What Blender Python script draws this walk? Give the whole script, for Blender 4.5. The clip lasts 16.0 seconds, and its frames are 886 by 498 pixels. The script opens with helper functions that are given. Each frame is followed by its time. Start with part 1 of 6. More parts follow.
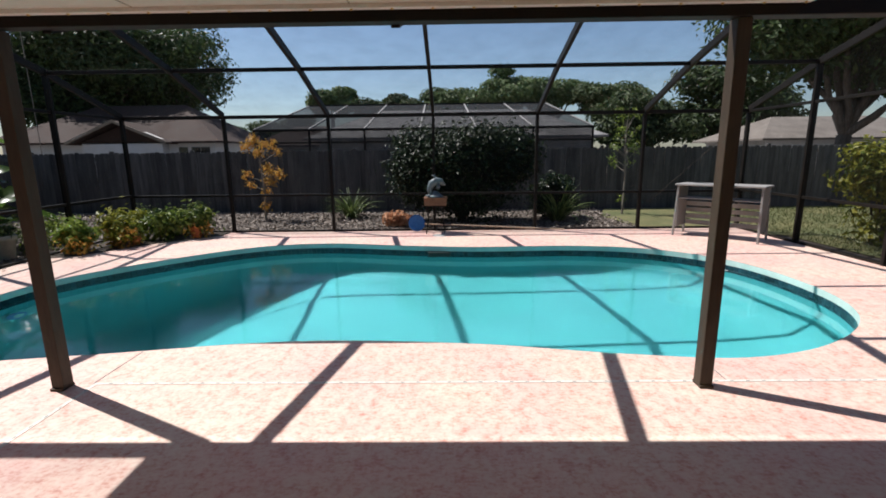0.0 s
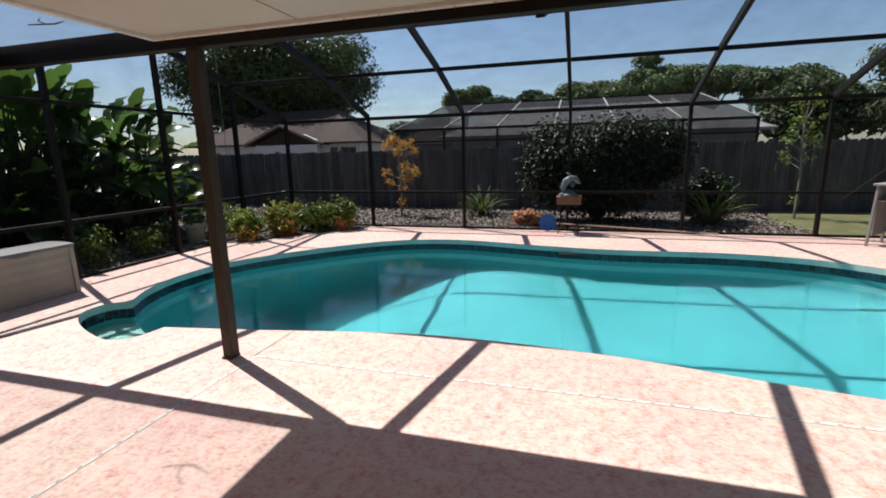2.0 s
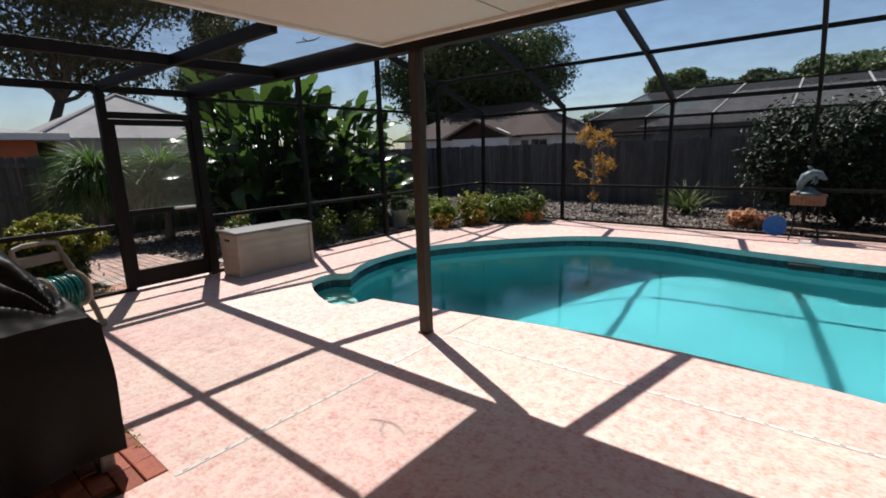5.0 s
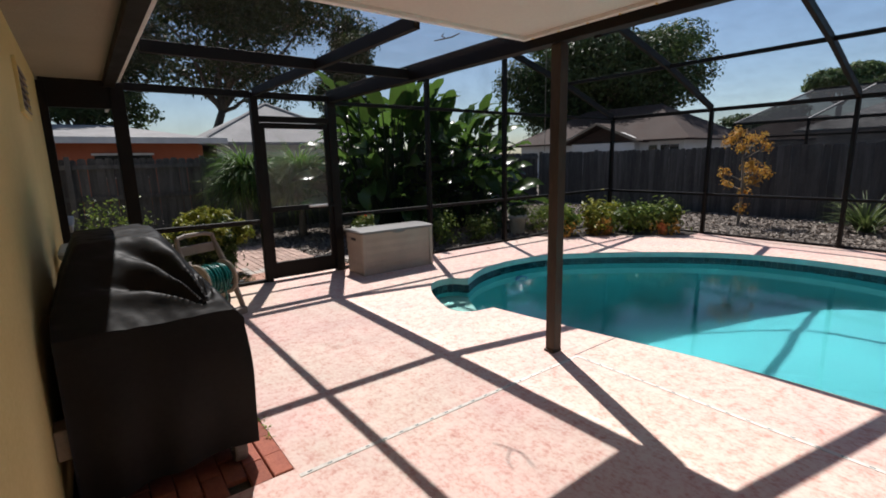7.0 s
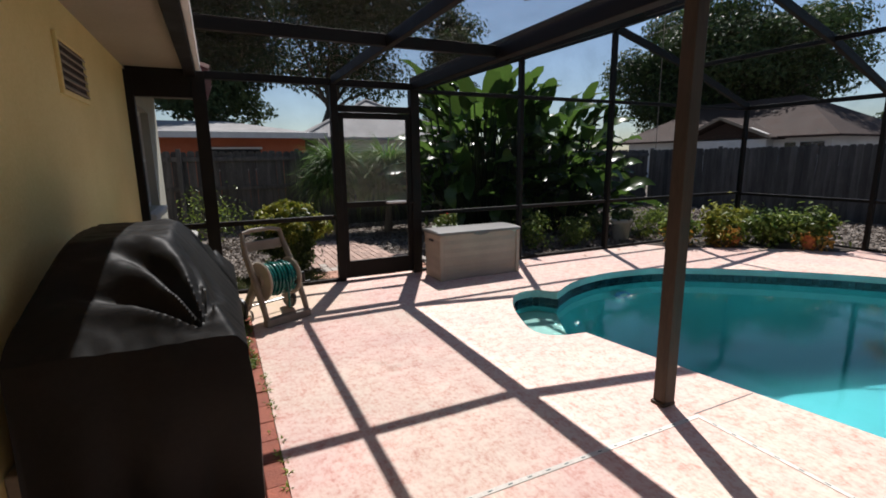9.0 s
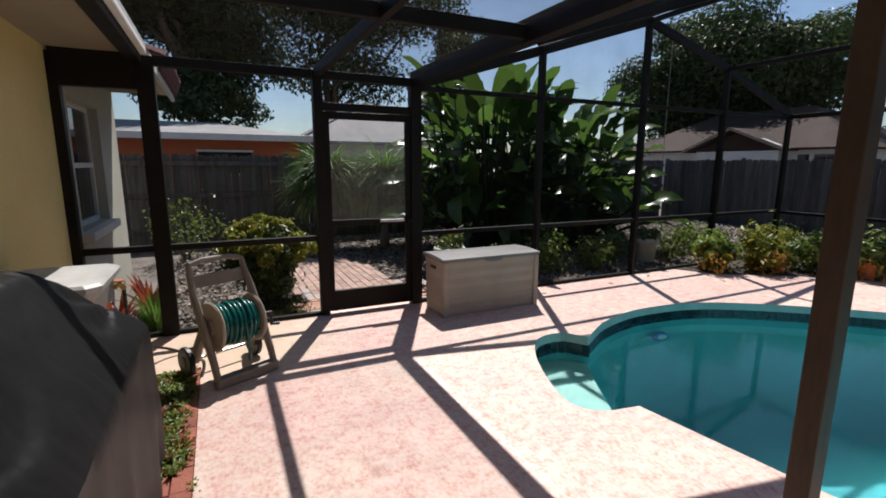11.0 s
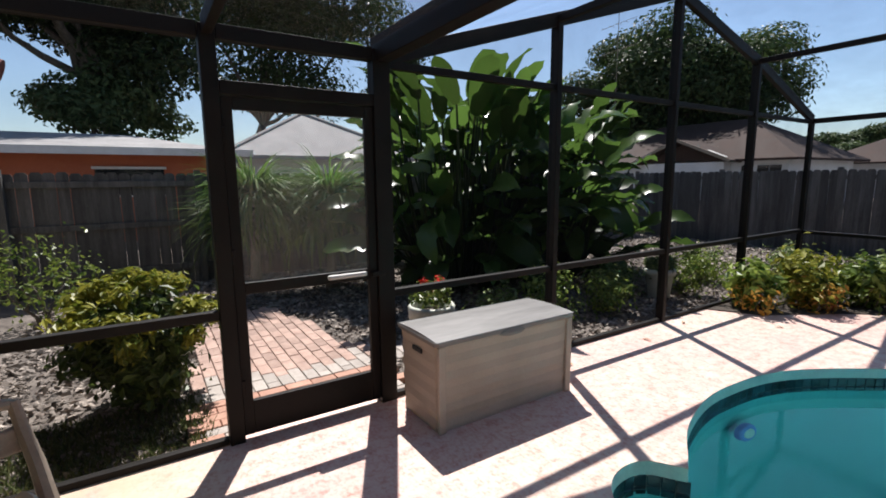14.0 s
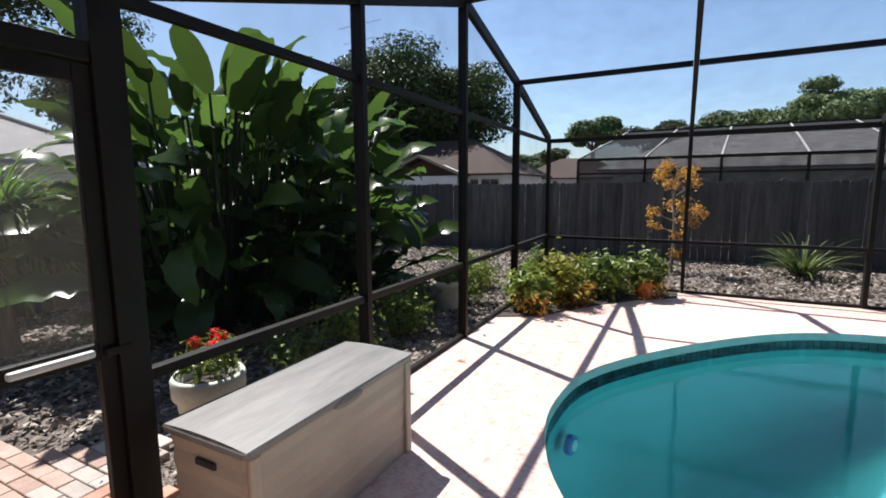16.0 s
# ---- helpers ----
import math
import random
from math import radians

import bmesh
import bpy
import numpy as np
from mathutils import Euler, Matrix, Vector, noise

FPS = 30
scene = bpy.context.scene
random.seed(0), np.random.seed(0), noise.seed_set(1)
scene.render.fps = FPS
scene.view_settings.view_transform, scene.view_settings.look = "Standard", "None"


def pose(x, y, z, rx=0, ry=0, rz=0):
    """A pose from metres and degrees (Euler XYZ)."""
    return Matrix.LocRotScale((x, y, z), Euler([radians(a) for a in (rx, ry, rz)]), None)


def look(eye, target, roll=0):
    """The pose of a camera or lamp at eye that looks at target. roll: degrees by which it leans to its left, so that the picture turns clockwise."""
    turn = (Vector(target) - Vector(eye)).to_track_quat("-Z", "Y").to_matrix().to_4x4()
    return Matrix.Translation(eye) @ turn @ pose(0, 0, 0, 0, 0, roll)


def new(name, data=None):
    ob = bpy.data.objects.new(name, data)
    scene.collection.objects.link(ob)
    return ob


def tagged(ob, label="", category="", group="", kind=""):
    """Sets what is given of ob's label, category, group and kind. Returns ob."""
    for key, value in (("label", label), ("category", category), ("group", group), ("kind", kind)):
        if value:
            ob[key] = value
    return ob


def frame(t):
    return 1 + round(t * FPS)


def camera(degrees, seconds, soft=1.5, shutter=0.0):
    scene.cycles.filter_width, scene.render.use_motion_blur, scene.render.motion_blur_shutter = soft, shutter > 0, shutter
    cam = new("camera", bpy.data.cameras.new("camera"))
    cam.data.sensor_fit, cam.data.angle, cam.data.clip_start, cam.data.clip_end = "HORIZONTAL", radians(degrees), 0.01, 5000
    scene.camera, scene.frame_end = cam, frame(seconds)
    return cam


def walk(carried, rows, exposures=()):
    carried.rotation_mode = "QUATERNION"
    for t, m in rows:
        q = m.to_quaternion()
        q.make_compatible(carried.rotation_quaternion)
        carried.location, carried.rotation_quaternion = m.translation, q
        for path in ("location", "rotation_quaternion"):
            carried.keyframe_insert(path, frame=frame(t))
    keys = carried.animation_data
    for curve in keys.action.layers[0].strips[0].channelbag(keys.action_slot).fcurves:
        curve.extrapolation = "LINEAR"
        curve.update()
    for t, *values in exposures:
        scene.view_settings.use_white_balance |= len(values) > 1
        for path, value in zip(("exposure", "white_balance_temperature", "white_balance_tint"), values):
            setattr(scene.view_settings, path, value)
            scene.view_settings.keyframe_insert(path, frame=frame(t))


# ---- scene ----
cam = camera(87.0, 16.0, soft=1.8)
PATH = [
    (0, (0.365, 0.254, 1.586), (0.335, 2.213, 1.185), -0.7),
    (0.5, (0.355, 0.283, 1.586), (0.172, 2.233, 1.184), -0.9),
    (1, (0.34, 0.305, 1.585), (0.025, 2.239, 1.183), -1.0),
    (1.5, (0.335, 0.315, 1.583), (-0.103, 2.225, 1.181), -1.1),
    (2, (0.313, 0.343, 1.58), (-0.249, 2.22, 1.179), -1.3),
    (2.5, (0.291, 0.36, 1.578), (-0.393, 2.196, 1.176), -1.4),
    (3, (0.273, 0.365, 1.575), (-0.542, 2.147, 1.172), -1.6),
    (3.5, (0.248, 0.349, 1.572), (-0.697, 2.065, 1.168), -1.8),
    (4, (0.248, 0.32, 1.584), (-0.811, 1.968, 1.179), -1.9),
    (6.5, (0.073, 0.348, 1.551), (-1.403, 1.638, 1.156), -1.4),
    (7, (-0.054, 0.385, 1.546), (-1.617, 1.574, 1.17), -1.3),
    (7.5, (-0.149, 0.446, 1.523), (-1.793, 1.525, 1.158), -1.2),
    (8, (-0.263, 0.627, 1.516), (-1.981, 1.579, 1.135), -1.2),
    (8.5, (-0.373, 0.779, 1.496), (-2.135, 1.643, 1.112), -1.2),
    (9, (-0.556, 0.887, 1.5), (-2.329, 1.732, 1.12), -0.7),
    (11.5, (-1.807, 1.387, 1.556), (-3.585, 2.233, 1.206), 0.6),
    (12, (-2.119, 1.52, 1.542), (-3.92, 2.324, 1.211), 0.0),
    (12.5, (-2.418, 1.638, 1.557), (-4.217, 2.449, 1.233), -0.0),
    (13, (-2.754, 1.65, 1.564), (-4.505, 2.565, 1.253), -0.2),
    (13.5, (-3.017, 1.717, 1.559), (-4.735, 2.698, 1.264), -0.5),
    (14, (-3.329, 1.843, 1.589), (-4.998, 2.905, 1.291), -0.5),
    (14.5, (-3.625, 1.891, 1.586), (-5.173, 3.126, 1.299), -0.3),
    (15, (-3.868, 1.95, 1.596), (-5.245, 3.373, 1.319), -0.3),
    (15.5, (-4.081, 2.062, 1.573), (-5.252, 3.663, 1.316), -0.5),
    (16, (-4.224, 2.142, 1.586), (-5.133, 3.904, 1.329), -0.3),
]
walk(cam, [(t, look(eye, target, roll)) for t, eye, target, roll in PATH],
     exposures=((0.0, 0.72), (9.0, 0.70), (11.5, 0.72), (13.0, 0.92), (14.5, 1.22), (16.0, 1.38)))

# ---- world and sun ----
SUN_TO = Vector((-0.567, 0.286, 1.0)).normalized()
world = bpy.data.worlds.new("world")
scene.world = world
world.use_nodes = True
wn = world.node_tree.nodes
sky = wn.new("ShaderNodeTexSky")
sky.sky_type = "NISHITA"
sky.sun_disc = False
sky.sun_elevation = math.asin(SUN_TO.z)
sky.sun_rotation = math.atan2(SUN_TO.x, SUN_TO.y)
sky.air_density, sky.dust_density, sky.ozone_density = 1.0, 0.6, 3.5
world.node_tree.links.new(sky.outputs[0], wn["Background"].inputs[0])
wn["Background"].inputs[1].default_value = 0.069
sun_data = bpy.data.lights.new("sun", "SUN")
sun_data.energy, sun_data.angle, sun_data.color = 5.0, radians(0.55), (1.0, 0.96, 0.94)
sun = new("sun", sun_data)
sun.matrix_world = look(SUN_TO * 60, (0, 0, 0))


# ---- materials ----
def shader(name):
    m = bpy.data.materials.new(name)
    m.use_nodes = True
    return m, m.node_tree.nodes, m.node_tree.links, m.node_tree.nodes["Principled BSDF"]


def ramp(nodes, stops):
    r = nodes.new("ShaderNodeValToRGB")
    while len(r.color_ramp.elements) < len(stops):
        r.color_ramp.elements.new(0.5)
    for e, (p, c) in zip(r.color_ramp.elements, stops):
        e.position, e.color = p, (*c, 1)
    return r


def noise_tex(nodes, links, scale, detail=4.0, rough=0.55, vec=None, stretch=None):
    n = nodes.new("ShaderNodeTexNoise")
    n.inputs["Scale"].default_value, n.inputs["Detail"].default_value, n.inputs["Roughness"].default_value = scale, detail, rough
    if vec is None:
        vec = nodes.new("ShaderNodeTexCoord").outputs["Object"]
    if stretch:
        mp = nodes.new("ShaderNodeMapping")
        mp.inputs["Scale"].default_value = stretch
        links.new(vec, mp.inputs[0])
        vec = mp.outputs[0]
    links.new(vec, n.inputs["Vector"])
    return n


def surface(name, dark, light, scale=8.0, rough=0.6, metal=0.0, fine=80.0, bump=0.15, stretch=None, spread=(0.35, 0.65), world_space=True, per_object=0.0, per_island=0.0, rough_var=0.15, spec=0.5):
    """A mottled surface: coarse stains between two colours, a fine grain and a fine relief."""
    m, nodes, links, b = shader(name)
    vec = nodes.new("ShaderNodeNewGeometry").outputs["Position"] if world_space else nodes.new("ShaderNodeTexCoord").outputs["Object"]
    coarse = noise_tex(nodes, links, scale, 5, 0.6, vec, stretch)
    grain = noise_tex(nodes, links, fine, 3, 0.6, vec, stretch)
    mid = nodes.new("ShaderNodeMix")
    mid.data_type = "FLOAT"
    mid.inputs[0].default_value = 0.35
    links.new(coarse.outputs["Fac"], mid.inputs[2])
    links.new(grain.outputs["Fac"], mid.inputs[3])
    r = ramp(nodes, [(spread[0], dark), (spread[1], light)])
    links.new(mid.outputs[0], r.inputs[0])
    out = r.outputs[0]
    if per_object or per_island:
        hsv = nodes.new("ShaderNodeHueSaturation")
        if per_object:
            src = nodes.new("ShaderNodeObjectInfo").outputs["Random"]
        else:
            src = nodes.new("ShaderNodeNewGeometry").outputs["Random Per Island"]
        amount = per_object or per_island
        mr = nodes.new("ShaderNodeMapRange")
        mr.inputs["To Min"].default_value, mr.inputs["To Max"].default_value = 1 - amount, 1 + amount
        links.new(src, mr.inputs["Value"])
        links.new(mr.outputs[0], hsv.inputs["Value"])
        links.new(out, hsv.inputs["Color"])
        out = hsv.outputs[0]
    links.new(out, b.inputs["Base Color"])
    rr = nodes.new("ShaderNodeMapRange")
    rr.inputs["To Min"].default_value, rr.inputs["To Max"].default_value = max(0.02, rough - rough_var), min(1, rough + rough_var)
    links.new(coarse.outputs["Fac"], rr.inputs["Value"])
    links.new(rr.outputs[0], b.inputs["Roughness"])
    b.inputs["Metallic"].default_value = metal
    b.inputs["Specular IOR Level"].default_value = spec
    if bump:
        bp = nodes.new("ShaderNodeBump")
        bp.inputs["Strength"].default_value, bp.inputs["Distance"].default_value = bump, 0.01
        links.new(grain.outputs["Fac"], bp.inputs["Height"])
        links.new(bp.outputs[0], b.inputs["Normal"])
    return m


def leafy(name, dark, light, rough=0.45, glow=0.3, var=0.35):
    """Leaves: a colour of its own for each leaf, glossy skin, some light let through."""
    m, nodes, links, b = shader(name)
    rnd = nodes.new("ShaderNodeNewGeometry").outputs["Random Per Island"]
    r = ramp(nodes, [(0.0, dark), (1.0, light)])
    links.new(rnd, r.inputs[0])
    oi = nodes.new("ShaderNodeObjectInfo")
    hsv = nodes.new("ShaderNodeHueSaturation")
    mr = nodes.new("ShaderNodeMapRange")
    mr.inputs["To Min"].default_value, mr.inputs["To Max"].default_value = 1 - var, 1 + var
    links.new(oi.outputs["Random"], mr.inputs["Value"])
    links.new(mr.outputs[0], hsv.inputs["Value"])
    links.new(r.outputs[0], hsv.inputs["Color"])
    links.new(hsv.outputs[0], b.inputs["Base Color"])
    b.inputs["Roughness"].default_value = rough
    b.inputs["Specular IOR Level"].default_value = 0.3
    tr = nodes.new("ShaderNodeBsdfTranslucent")
    links.new(hsv.outputs[0], tr.inputs[0])
    mx = nodes.new("ShaderNodeMixShader")
    mx.inputs[0].default_value = glow
    links.new(b.outputs[0], mx.inputs[1])
    links.new(tr.outputs[0], mx.inputs[2])
    links.new(mx.outputs[0], nodes["Material Output"].inputs[0])
    return m


def mesh_screen(name, colour, cover):
    """Insect screen: a woven cloth that covers a part of its area."""
    m, nodes, links, b = shader(name)
    n = noise_tex(nodes, links, 3.0, 3, 0.5, nodes.new("ShaderNodeNewGeometry").outputs["Position"])
    mr = nodes.new("ShaderNodeMapRange")
    mr.inputs["From Min"].default_value, mr.inputs["From Max"].default_value = 0.3, 0.7
    mr.inputs["To Min"].default_value, mr.inputs["To Max"].default_value = cover - 0.05, cover + 0.05
    links.new(n.outputs["Fac"], mr.inputs["Value"])
    d = nodes.new("ShaderNodeBsdfDiffuse")
    d.inputs[0].default_value = (*colour, 1)
    t = nodes.new("ShaderNodeBsdfTransparent")
    mx = nodes.new("ShaderNodeMixShader")
    links.new(mr.outputs[0], mx.inputs[0])
    links.new(t.outputs[0], mx.inputs[1])
    links.new(d.outputs[0], mx.inputs[2])
    links.new(mx.outputs[0], nodes["Material Output"].inputs[0])
    return m


def deck_material():
    """Painted, knocked-down concrete: cream with pink and rust flecks; tan old concrete by the house corner."""
    m, nodes, links, b = shader("deck_paint")
    vec = nodes.new("ShaderNodeNewGeometry").outputs["Position"]
    blot = noise_tex(nodes, links, 13.0, 6, 0.7, vec, (1.0, 0.75, 1.0))
    warp = noise_tex(nodes, links, 38.0, 4, 0.65, vec, (0.8, 1.1, 1.0))
    big = noise_tex(nodes, links, 0.9, 4, 0.6, vec)
    mid = nodes.new("ShaderNodeMix")
    mid.data_type = "FLOAT"
    mid.inputs[0].default_value = 0.45
    links.new(blot.outputs["Fac"], mid.inputs[2])
    links.new(warp.outputs["Fac"], mid.inputs[3])
    r = ramp(nodes, [(0.34, (0.43, 0.19, 0.15)), (0.42, (0.55, 0.33, 0.275)), (0.487, (0.605, 0.435, 0.375)), (0.55, (0.635, 0.51, 0.445)), (0.72, (0.66, 0.565, 0.505))])
    links.new(mid.outputs[0], r.inputs[0])
    warm = nodes.new("ShaderNodeMix")
    warm.data_type = "RGBA"
    warm.blend_type = "MULTIPLY"
    rb = ramp(nodes, [(0.35, (1.0, 0.86, 0.86)), (0.62, (1.0, 1.0, 0.94))])
    links.new(big.outputs["Fac"], rb.inputs[0])
    warm.inputs[0].default_value = 1.0
    links.new(r.outputs[0], warm.inputs[6])
    links.new(rb.outputs[0], warm.inputs[7])
    spots = noise_tex(nodes, links, 2.3, 3, 0.5, vec)
    rs = ramp(nodes, [(0.70, (1, 1, 1)), (0.78, (0.62, 0.52, 0.45))])
    links.new(spots.outputs["Fac"], rs.inputs[0])
    st = nodes.new("ShaderNodeMix")
    st.data_type = "RGBA"
    st.blend_type = "MULTIPLY"
    st.inputs[0].default_value = 0.6
    links.new(warm.outputs[2], st.inputs[6])
    links.new(rs.outputs[0], st.inputs[7])
    sep = nodes.new("ShaderNodeSeparateXYZ")
    links.new(vec, sep.inputs[0])
    edge = []
    for axis, lo, hi in (("X", -4.7, -5.3), ("Y", 2.15, 1.55)):
        mr = nodes.new("ShaderNodeMapRange")
        mr.inputs["From Min"].default_value, mr.inputs["From Max"].default_value = lo, hi
        links.new(sep.outputs[axis], mr.inputs["Value"])
        edge.append(mr)
    tan_mask = nodes.new("ShaderNodeMath")
    tan_mask.operation = "MULTIPLY"
    links.new(edge[0].outputs[0], tan_mask.inputs[0])
    links.new(edge[1].outputs[0], tan_mask.inputs[1])
    blotch = ramp(nodes, [(0.34, (0.25, 0.25, 0.25)), (0.56, (1, 1, 1))])
    links.new(noise_tex(nodes, links, 3.5, 4, 0.6, vec).outputs["Fac"], blotch.inputs[0])
    tan_amount = nodes.new("ShaderNodeMath")
    tan_amount.operation = "MULTIPLY"
    links.new(tan_mask.outputs[0], tan_amount.inputs[0])
    links.new(blotch.outputs[0], tan_amount.inputs[1])
    old = nodes.new("ShaderNodeMix")
    old.data_type = "RGBA"
    links.new(tan_amount.outputs[0], old.inputs[0])
    links.new(st.outputs[2], old.inputs[6])
    old.inputs[7].default_value = (0.56, 0.425, 0.29, 1)
    links.new(old.outputs[2], b.inputs["Base Color"])
    b.inputs["Roughness"].default_value = 0.62
    bp = nodes.new("ShaderNodeBump")
    bp.inputs["Strength"].default_value, bp.inputs["Distance"].default_value = 0.35, 0.006
    links.new(mid.outputs[0], bp.inputs["Height"])
    links.new(bp.outputs[0], b.inputs["Normal"])
    return m


def water_material():
    m, nodes, links, b = shader("pool_water")
    b.inputs["Base Color"].default_value = (0.30, 0.62, 0.645, 1)
    b.inputs["Roughness"].default_value = 0.0
    b.inputs["IOR"].default_value = 1.33
    b.inputs["Transmission Weight"].default_value = 1.0
    vec = nodes.new("ShaderNodeNewGeometry").outputs["Position"]
    a = noise_tex(nodes, links, 3.2, 2, 0.5, vec)
    c = noise_tex(nodes, links, 19.0, 2, 0.5, vec, (1.0, 1.6, 1.0))
    add = nodes.new("ShaderNodeMath")
    add.operation = "MULTIPLY_ADD"
    links.new(c.outputs["Fac"], add.inputs[0])
    add.inputs[1].default_value = 0.5
    links.new(a.outputs["Fac"], add.inputs[2])
    bp = nodes.new("ShaderNodeBump")
    bp.inputs["Strength"].default_value, bp.inputs["Distance"].default_value = 0.055, 0.02
    links.new(add.outputs[0], bp.inputs["Height"])
    links.new(bp.outputs[0], b.inputs["Normal"])
    return m


DECK = deck_material()
WATER = water_material()
BRONZE = surface("bronze_paint", (0.008, 0.0066, 0.0054), (0.0145, 0.012, 0.0097), 5, 0.5, 0.0, 90, 0.06, spec=0.14)
BRONZE_POST = surface("brown_bronze_post", (0.032, 0.023, 0.015), (0.062, 0.046, 0.032), 9, 0.55, 0.0, 60, 0.12, (1, 1, 0.15), spec=0.25)
SCREEN = mesh_screen("insect_screen", (0.012, 0.011, 0.010), 0.30)
SCREEN_ROOF = mesh_screen("roof_screen", (0.05, 0.048, 0.046), 0.15)
SCREEN_FLAT = mesh_screen("dusty_roof_screen", (0.05, 0.048, 0.045), 0.40)
SCREEN_DOOR = mesh_screen("dusty_door_screen", (0.25, 0.235, 0.205), 0.36)
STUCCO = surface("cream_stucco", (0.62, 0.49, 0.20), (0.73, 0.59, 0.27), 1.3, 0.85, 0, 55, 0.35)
# paler copy of the stucco: sky light on the outer wall put into colour
STUCCO_SKYLIT = surface("skylit_stucco", (0.44, 0.42, 0.335), (0.54, 0.52, 0.43), 1.3, 0.85, 0, 55, 0.35)
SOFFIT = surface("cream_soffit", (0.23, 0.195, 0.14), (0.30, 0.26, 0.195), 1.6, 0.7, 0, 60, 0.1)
CEILING = surface("patio_ceiling_panel", (0.52, 0.465, 0.40), (0.60, 0.545, 0.47), 0.8, 0.6, 0, 40, 0.04)
WHITE_TRIM = surface("white_trim", (0.66, 0.63, 0.58), (0.80, 0.78, 0.73), 6, 0.5, 0, 70, 0.08)
JOINT = surface("white_joint", (0.50, 0.465, 0.415), (0.68, 0.64, 0.58), 22, 0.7, 0, 90, 0.2)
COPING = surface("pale_aqua_coping", (0.40, 0.53, 0.49), (0.56, 0.68, 0.63), 5, 0.6, 0, 60, 0.15)
TILE = surface("dark_teal_tile", (0.007, 0.027, 0.040), (0.017, 0.052, 0.066), 7, 0.15, 0, 60, 0.03, per_object=0.45)
TILE_MANY = surface("dark_teal_tile_joined", (0.007, 0.027, 0.040), (0.017, 0.052, 0.066), 7, 0.15, 0, 60, 0.03, per_island=0.45)
GROUT = surface("grey_grout", (0.07, 0.105, 0.11), (0.14, 0.185, 0.18), 10, 0.8, 0, 60, 0.2)
# teal carries the light lost in deep water; the shallow step stays pale
PLASTER = surface("depth_tinted_plaster", (0.070, 0.300, 0.318), (0.084, 0.356, 0.372), 0.8, 0.7, 0, 30, 0.1)
PLASTER_PALE = surface("pale_step_plaster", (0.32, 0.41, 0.36), (0.42, 0.50, 0.44), 2.0, 0.7, 0, 30, 0.1)
GROUND = surface("bark_and_soil", (0.055, 0.042, 0.033), (0.19, 0.16, 0.135), 3.0, 0.95, 0, 28, 0.9, spread=(0.38, 0.62))
CHIP = surface("weathered_bark_chip", (0.10, 0.078, 0.062), (0.36, 0.31, 0.265), 5, 0.9, 0, 60, 0.2, per_island=0.6)
GRASS_MAT = surface("dry_lawn", (0.05, 0.075, 0.022), (0.20, 0.175, 0.075), 0.9, 0.95, 0, 45, 0.7)
BLADE = leafy("grass_blade", (0.04, 0.07, 0.018), (0.15, 0.15, 0.055), 0.7, 0.2)
FENCE = surface("weathered_fence_board", (0.042, 0.039, 0.037), (0.125, 0.119, 0.112), 4, 0.9, 0, 50, 0.4, (3, 3, 0.25), per_object=0.3)
PAVER = surface("brick_paver", (0.31, 0.195, 0.15), (0.45, 0.32, 0.26), 9, 0.85, 0, 60, 0.4, per_object=0.18)
PAVER_ORANGE = surface("orange_paver", (0.36, 0.185, 0.125), (0.50, 0.29, 0.21), 9, 0.85, 0, 60, 0.4, per_object=0.15)
PAVER_GREY = surface("faded_paver", (0.34, 0.29, 0.25), (0.47, 0.42, 0.37), 9, 0.85, 0, 60, 0.4, per_object=0.15)
REDBRICK = surface("red_edging_brick", (0.24, 0.07, 0.045), (0.36, 0.12, 0.075), 9, 0.85, 0, 60, 0.4, per_object=0.2)
SOIL = surface("dark_soil", (0.025, 0.018, 0.012), (0.07, 0.052, 0.038), 14, 0.95, 0, 60, 0.8)
BARK = surface("tree_bark", (0.05, 0.04, 0.03), (0.15, 0.125, 0.10), 6, 0.95, 0, 40, 0.8, (2, 2, 0.3))
GREYBARK = surface("pale_bark", (0.16, 0.14, 0.115), (0.30, 0.27, 0.22), 9, 0.9, 0, 50, 0.6, (2, 2, 0.4))
BOXP = surface("beige_resin", (0.36, 0.305, 0.24), (0.45, 0.385, 0.31), 2.5, 0.55, 0, 90, 0.05)
BOXLID = surface("grey_resin_lid", (0.125, 0.12, 0.113), (0.215, 0.205, 0.192), 7, 0.5, 0, 60, 0.08, (1, 0.12, 1))
DARKPLASTIC = surface("black_plastic", (0.008, 0.008, 0.008), (0.02, 0.02, 0.02), 8, 0.5, 0, 80, 0.05)
TAUPE = surface("taupe_resin", (0.19, 0.155, 0.115), (0.28, 0.23, 0.18), 7, 0.6, 0, 80, 0.08)
HOSE = surface("green_hose", (0.0, 0.075, 0.065), (0.005, 0.13, 0.11), 20, 0.25, 0, 90, 0.03)
COVER = surface("black_vinyl_cover", (0.0095, 0.0094, 0.0093), (0.0165, 0.0163, 0.0161), 3, 0.50, 0, 45, 0.08, spec=0.13)
CHROME = surface("brushed_metal", (0.55, 0.55, 0.53), (0.75, 0.75, 0.73), 12, 0.35, 0.9, 90, 0.03)
WHITEP = surface("white_plastic", (0.45, 0.44, 0.41), (0.60, 0.59, 0.55), 5, 0.5, 0, 80, 0.05)
BRASS = surface("brass", (0.50, 0.30, 0.08), (0.70, 0.46, 0.15), 20, 0.35, 0.9, 80, 0.05)
TERRA = surface("terracotta", (0.36, 0.105, 0.035), (0.52, 0.18, 0.07), 8, 0.85, 0, 60, 0.2)
PLANTER = surface("brown_planter", (0.15, 0.07, 0.035), (0.25, 0.125, 0.07), 10, 0.8, 0, 60, 0.2)
